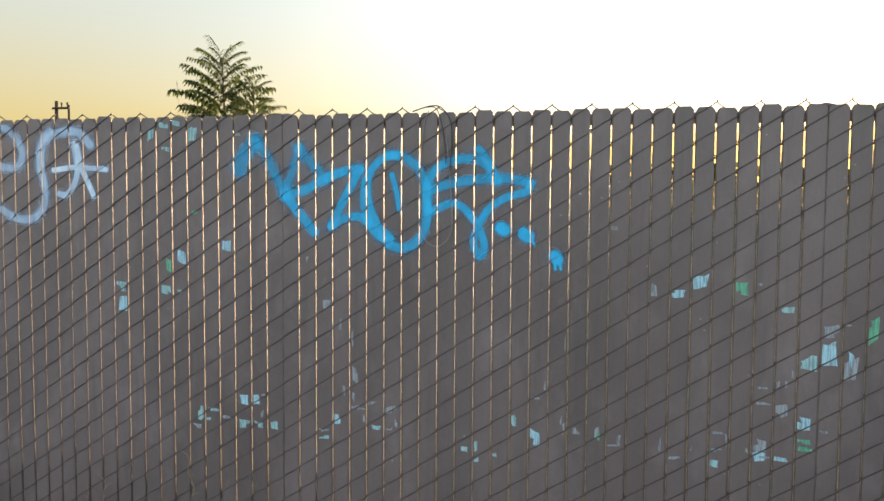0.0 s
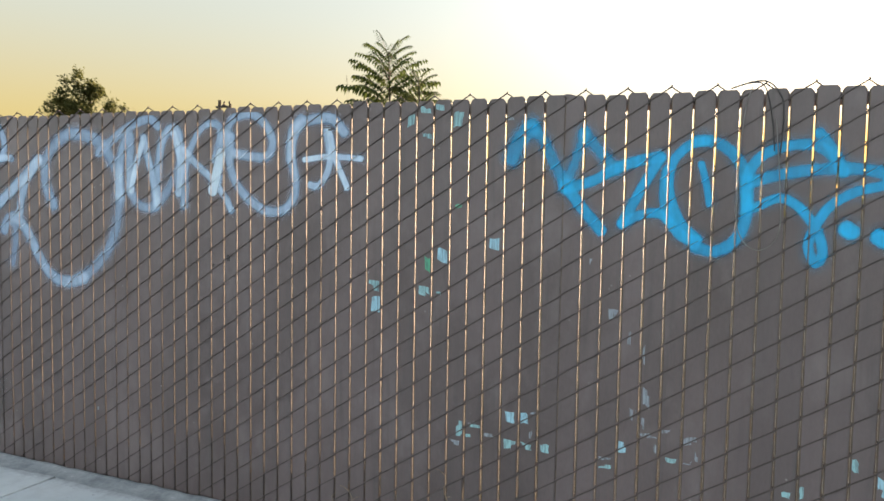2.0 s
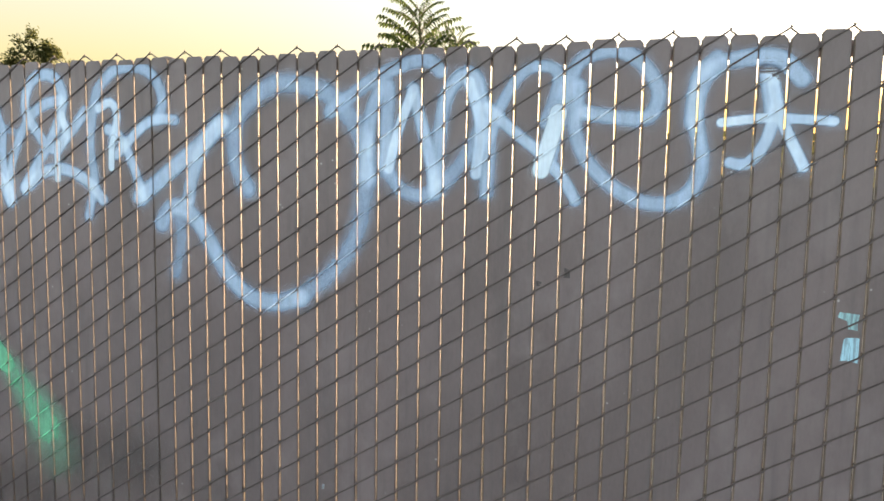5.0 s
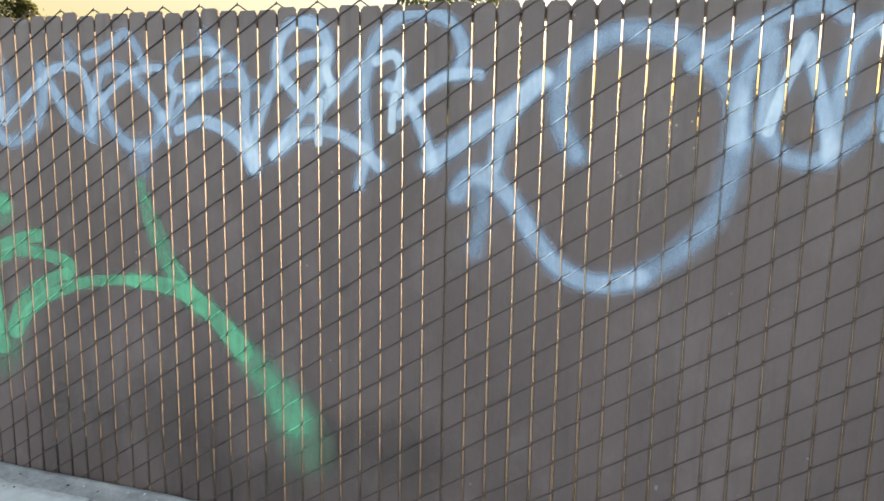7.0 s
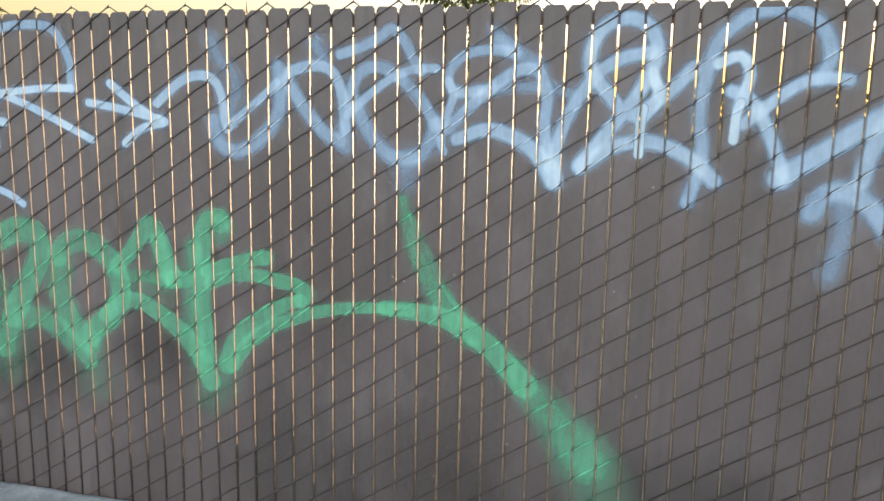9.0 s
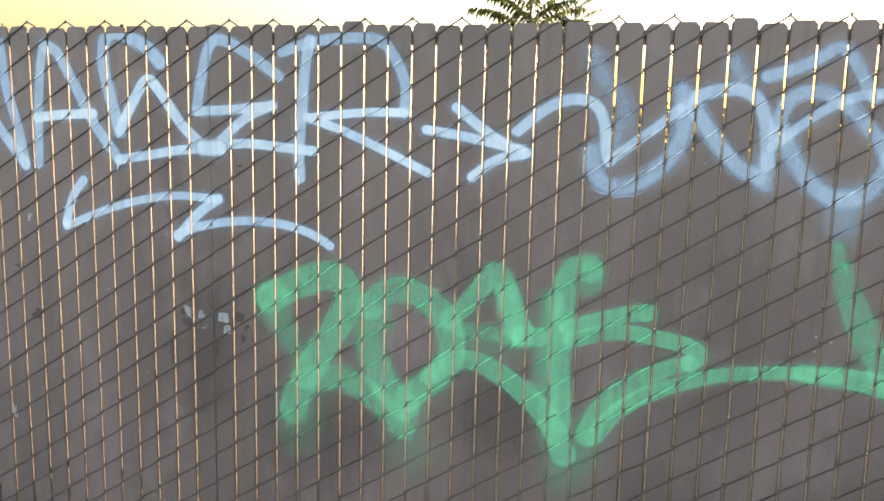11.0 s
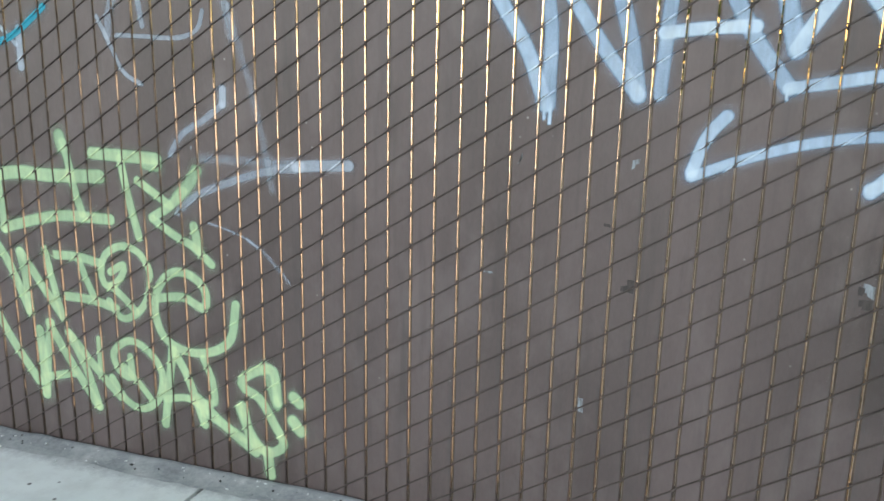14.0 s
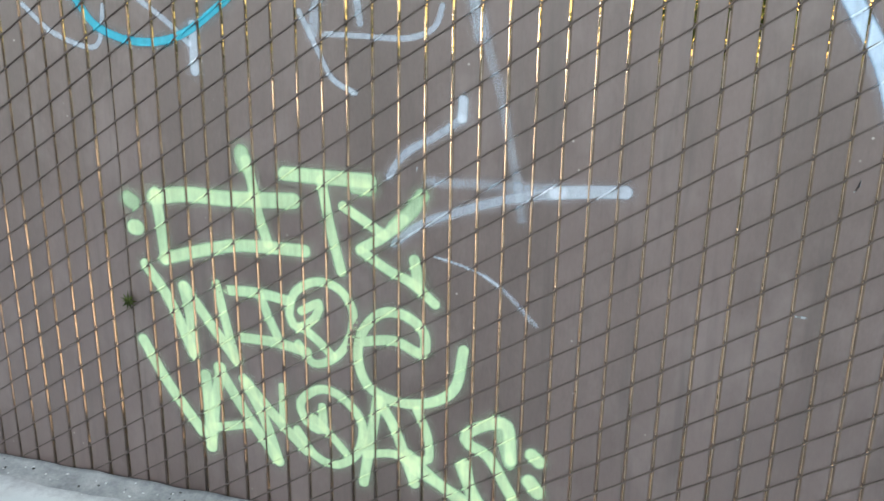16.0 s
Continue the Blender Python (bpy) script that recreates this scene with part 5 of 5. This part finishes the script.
def leafy_tree(x, y, height, wide, seed, label):
    """A broad tree far off: trunk, limbs and uneven clumps of leaves."""
    rng = random.Random(seed)
    tree = tagged(new("leafy_tree"), label, "tree")
    tree.location = (x, y, -0.03)
    bm, leaves = bmesh.new(), bmesh.new()
    tube(bm, [(0, 0, 0), (0.1, 0, height * 0.3), (0, 0.1, height * 0.7), (0.05, 0, height * 0.92)], [0.22, 0.18, 0.1, 0.03], 10)
    for i in range(16):
        a, s = i * 2.4, 0.35 + 0.6 * i / 15
        reach = wide * (0.25 + 0.75 * math.sin(min(1.0, 1.25 - s) * 2.2)) * rng.uniform(0.5, 1.0)
        tip = Vector((math.cos(a) * reach, math.sin(a) * reach, height * s + rng.uniform(0.2, 0.7)))
        mid = Vector((tip.x * 0.45, tip.y * 0.45, height * s - 0.1))
        tube(bm, [(0, 0, height * s - 0.6), mid, tip], [0.07, 0.045, 0.012], 6)
        for c in range(9):
            q = mid.lerp(tip, rng.uniform(0.3, 1.1)) + Vector([rng.gauss(0, 0.28) for _ in range(3)])
            for _ in range(60):
                p = q + Vector([rng.gauss(0, 0.17) for _ in range(3)])
                d = Vector([rng.gauss(0, 1) for _ in range(3)]).normalized()
                leaflet(leaves, p, d, d.orthogonal().normalized(), 0.22, 0.07)
    part("trunk", bm, M_BARK, tree)
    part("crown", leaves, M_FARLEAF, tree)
    return tree


leafy_tree(-39.4, 34.3, 8.3, 1.9, 5, "dark green broadleaf tree standing far behind the fence")
leafy_tree(-41.9, 35.0, 6.6, 1.5, 6, "dark green broadleaf tree standing far behind the fence")

# ---- far woods along the horizon ----
rng = random.Random(31)
bm = bmesh.new()
for i in range(11000):
    az = rng.uniform(-1.35, 1.1)
    high = 7.7 + 0.3 * noise.noise(Vector((az * 6, 1.5, 0))) + 0.3 * noise.noise(Vector((az * 26, 7.5, 0)))
    far = 125 + rng.uniform(-5, 5)
    p = Vector((far * math.sin(az), far * math.cos(az), high * (1 - rng.random() ** 1.3)))
    d = Vector([rng.gauss(0, 1) for _ in range(3)]).normalized()
    leaflet(bm, p, d, d.orthogonal().normalized(), rng.uniform(0.9, 1.5), 0.5)
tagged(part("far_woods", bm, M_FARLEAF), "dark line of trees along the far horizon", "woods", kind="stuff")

# ---- utility pole ----
pole = tagged(new("utility_pole"), "dark timber utility pole with crossarm far behind the fence", "utility pole")
pole.location = (-33.0, 38.6, -0.03)
bm = bmesh.new()
tube(bm, [(0, 0, 0), (0, 0, 4), (0, 0, 7.55)], [0.15, 0.13, 0.10], 12)
part("pole", bm, M_TIMBER, pole)
part("crossarm", box(bmesh.new(), -0.2, 0.95, -0.16, -0.06, 7.05, 7.17, 0.01), M_TIMBER, pole)
for x in (0.45, 0.85):
    bm = bmesh.new()
    tube(bm, [(x, -0.11, 7.15), (x, -0.11, 7.4), (x, -0.11, 7.45)], [0.03, 0.06, 0.03], 8)
    part("insulator", bm, M_TIMBER, pole)
bm = bmesh.new()
tube(bm, [(0.85, 0, 6.0), (0.85, 0, 7.3)], 0.07, 8)
part("side_post", bm, M_TIMBER, pole)

# ---- weeds ----
rng = random.Random(21)
bm = bmesh.new()
for i in range(2400):
    x, y = rng.uniform(-14, 6), 2.91 + abs(rng.gauss(0, 0.35))
    tall = rng.uniform(0.12, 0.5) * (0.7 + 1.6 * max(0.0, noise.noise(Vector((x * 0.55, 3, 0)))))
    tall = min(tall, 0.42)
    for _ in range(6):
        a = rng.uniform(0, 6.28)
        d = Vector((math.cos(a), math.sin(a), 0))
        p = Vector((x, y, -0.04)) + d * 0.02
        tip = p + d * tall * rng.uniform(0.1, 0.5) + Vector((0, 0, tall * rng.uniform(0.6, 1)))
        tip.y = max(tip.y, 2.90)
        side = d.cross(Vector((0, 0, 1))) * 0.005
        m = p.lerp(tip, 0.5) + Vector((0, 0, tall * 0.1))
        v = [bm.verts.new(q) for q in (p - side, p + side, m + side, m - side, tip)]
        bm.faces.new(v[:4])
        bm.faces.new((v[3], v[2], v[4]))
weeds = tagged(part("weeds", bm, M_WEED), "dry and green weeds growing behind the fence", "weeds", kind="stuff")


bm = bmesh.new()
for i in range(16000):
    x, y, z = rng.uniform(-14, 6), rng.uniform(3.3, 5.6), 0.42 * rng.random() ** 1.2
    if noise.noise(Vector((x * 0.8, y * 0.8, 5))) + 0.5 * noise.noise(Vector((x * 3, y * 3, z * 3))) < 0.02 + 0.3 * z:
        continue
    d = Vector([rng.gauss(0, 1) for _ in range(3)]).normalized()
    leaflet(bm, Vector((x, y, z)), d, d.orthogonal().normalized(), rng.uniform(0.04, 0.09), 0.013)
tagged(part("scrub", bm, M_WEED), "thin scrub of small leaves in the lot behind the fence", "scrub", kind="stuff")


def dry_weed(x, height, seed):
    """A bare dry stem with a few crooked twigs at the fence's foot."""
    rng = random.Random(seed)
    bm = bmesh.new()
    p, pts = Vector((x, FENCE_Y - 0.02, 0.0)), []
    while p.z < height:
        pts.append(p.copy())
        p = p + Vector((rng.uniform(-0.014, 0.014), rng.uniform(-0.004, 0.002), rng.uniform(0.018, 0.03)))
    tube(bm, pts, [0.0022 * (1 - 0.6 * k / len(pts)) for k in range(len(pts))], 5)
    for q in pts[2::2]:
        s = rng.choice((-1, 1))
        e = q + Vector((s * rng.uniform(0.01, 0.04), -0.003, rng.uniform(0.005, 0.03)))
        tube(bm, [q, q.lerp(e, 0.6) + Vector((0, 0, 0.004)), e], [0.0013, 0.001, 0.0005], 4)
    return tagged(part("dry_weed", bm, M_DRY), "dry bare weed stem growing at the fence foot", "weed")


dry_weed(-1.75, 0.34, 1)
dry_weed(-2.21, 0.19, 2)
dry_weed(-2.26, 0.15, 3)


def weed_sprig(x, z):
    """A small green weed that grows up behind the fence and pokes out through a joint."""
    rng = random.Random(12)
    sprig = tagged(new("weed_sprig"), "small green weed sprig poking through the fence", "weed")
    bm, leaves = bmesh.new(), bmesh.new()
    tip = Vector((x, FENCE_Y - 0.014, z))
    tube(bm, [(x + 0.03, FENCE_Y + 0.09, -0.03), (x + 0.015, FENCE_Y + 0.07, z * 0.6), (x, FENCE_Y + 0.03, z - 0.02), tip], [0.003, 0.0025, 0.0018, 0.001], 5)
    for k in range(11):
        a = k * 0.57 + rng.uniform(-0.2, 0.2)
        leaflet(leaves, tip, Vector((math.cos(a), -0.25, math.sin(a))).normalized(), Vector((0, -1, 0)), rng.uniform(0.018, 0.04), 0.004)
    part("stem", bm, M_WEED, sprig)
    part("leaves", leaves, M_LEAF, sprig)


j = min(range(J0, J1), key=lambda k: abs(column(k) - (-10.311)))
weed_sprig(column(j), 0.662)


def reed(x, y, height, lean, seed):
    """A tall dry stalk with a seed head behind the fence."""
    bm = bmesh.new()
    pts = [Vector((x + lean * s * s, y, -0.03 + height * s)) for s in np.linspace(0, 1, 10)]
    tube(bm, pts, [0.004 * (1 - 0.5 * s) for s in np.linspace(0, 1, 10)], 5)
    tube(bm, [pts[-1], pts[-1] + Vector((lean * 0.05, 0, 0.05)), pts[-1] + Vector((lean * 0.1, 0, 0.12))], [0.004, 0.007, 0.001], 5)
    return tagged(part("dry_reed", bm, M_DRY), "tall dry reed stalk behind the fence", "reed")


reed(-7.62, 12.0, 3.5, -0.12, 1)
reed(-6.28, 3.5, 1.82, -0.05, 2)
reed(-6.19, 3.5, 1.78, 0.06, 3)

# ---- pavement slabs and the cement strip at the fence's foot ----
pavement = tagged(new("pavement"), "pale worn concrete pavement with stains and joints", "pavement", kind="structure")
SLAB, JOINT, LANE = 1.83, 0.016, FENCE_Y - STRIP_W
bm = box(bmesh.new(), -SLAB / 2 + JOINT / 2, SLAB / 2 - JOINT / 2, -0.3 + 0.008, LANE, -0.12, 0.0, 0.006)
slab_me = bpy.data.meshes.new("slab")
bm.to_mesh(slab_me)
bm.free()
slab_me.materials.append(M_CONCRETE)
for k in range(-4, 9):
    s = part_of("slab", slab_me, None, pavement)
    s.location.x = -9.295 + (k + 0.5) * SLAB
bm = bmesh.new()
xs = np.linspace(-16, 6, 440)
rows = []
rng = random.Random(5)
for x in xs:
    e = 0.020 * noise.noise(Vector((x * 3, 0, 0))) + 0.012 * noise.noise(Vector((x * 19, 4, 0))) + 0.006 * noise.noise(Vector((x * 60, 8, 0)))
    lip = 0.007 * noise.noise(Vector((x * 9, 9, 0)))
    rows.append([bm.verts.new(p) for p in ((x, LANE - 0.035 + e, 0.0008), (x, LANE - 0.010 + e, 0.0022), (x, FENCE_Y - 0.022, 0.010 + lip), (x, FENCE_Y - 0.008, 0.016 + lip), (x, FENCE_Y - 0.0055, 0.012 + lip), (x, FENCE_Y - 0.0055, -0.05))])
for a, b in zip(rows, rows[1:]):
    for k in range(5):
        bm.faces.new((a[k], b[k], b[k + 1], a[k + 1])).smooth = True
bmesh.ops.recalc_face_normals(bm, faces=bm.faces)
part("cement_strip", bm, M_STRIP, pavement, "dirty grey cement strip along the fence")

# ---- crumbs and grit on the pavement ----
rng = random.Random(77)
grit = []
for dark in (False, True):
    bm = bmesh.new()
    bmesh.ops.create_icosphere(bm, subdivisions=1, radius=1)
    for v in bm.verts:
        v.co *= rng.uniform(0.7, 1.25)
    me = bpy.data.meshes.new("pebble")
    bm.to_mesh(me)
    bm.free()
    me.materials.append(M_ROAD if dark else M_CONCRETE)
    grit.append(me)
for i in range(170):
    x, y, r = rng.uniform(-11.0, -8.2) if i < 120 else rng.uniform(-7.4, -4.4), FENCE_Y - 0.015 - abs(rng.gauss(0, 0.06)), rng.uniform(0.0015, 0.0055)
    ob = tagged(part_of("pebble", grit[rng.random() < 0.25], None), "small loose pebble lying on the pavement", "pebble", "grit on the pavement")
    z0 = 0.0 if y < LANE - 0.03 else 0.008
    ob.matrix_basis = pose(x, y, z0 + r * 0.35, 0, 0, rng.uniform(0, 360)) @ Matrix.Diagonal((r * rng.uniform(0.9, 1.8), r, r * 0.6, 1))


def dead_leaf(x, y, size, turn, seed):
    """A curled dark leaf flat on the concrete."""
    rng = random.Random(seed)
    bm = bmesh.new()
    n = 9
    rim = [bm.verts.new((size * math.cos(6.283 * k / n) * rng.uniform(0.7, 1.1), size * 0.5 * math.sin(6.283 * k / n) * rng.uniform(0.6, 1.1), size * rng.uniform(0.0, 0.16))) for k in range(n)]
    mid = bm.verts.new((0, 0, size * 0.05))
    for k in range(n):
        bm.faces.new((rim[k], rim[(k + 1) % n], mid))
    bmesh.ops.solidify(bm, geom=bm.faces[:], thickness=0.0006)
    ob = tagged(part("dead_leaf", bm, M_BARK), "small dark dry leaf lying on the pavement", "leaf", "dead leaves on the pavement")
    ob.matrix_basis = pose(x, y, 0.0015, 0, 0, turn)


for k, (x, y, size) in enumerate(((-9.995, 2.549, 0.010), (-9.596, 2.326, 0.016), (-9.015, 2.620, 0.010), (-8.945, 2.633, 0.006), (-8.899, 2.638, 0.007), (-8.856, 2.654, 0.009), (-8.832, 2.650, 0.006), (-8.699, 2.669, 0.012), (-9.166, 2.606, 0.005), (-9.932, 2.372, 0.006), (-8.952, 2.563, 0.006), (-8.789, 2.623, 0.007), (-8.863, 2.608, 0.005))):
    dead_leaf(x, y, size, 47 * k, k)
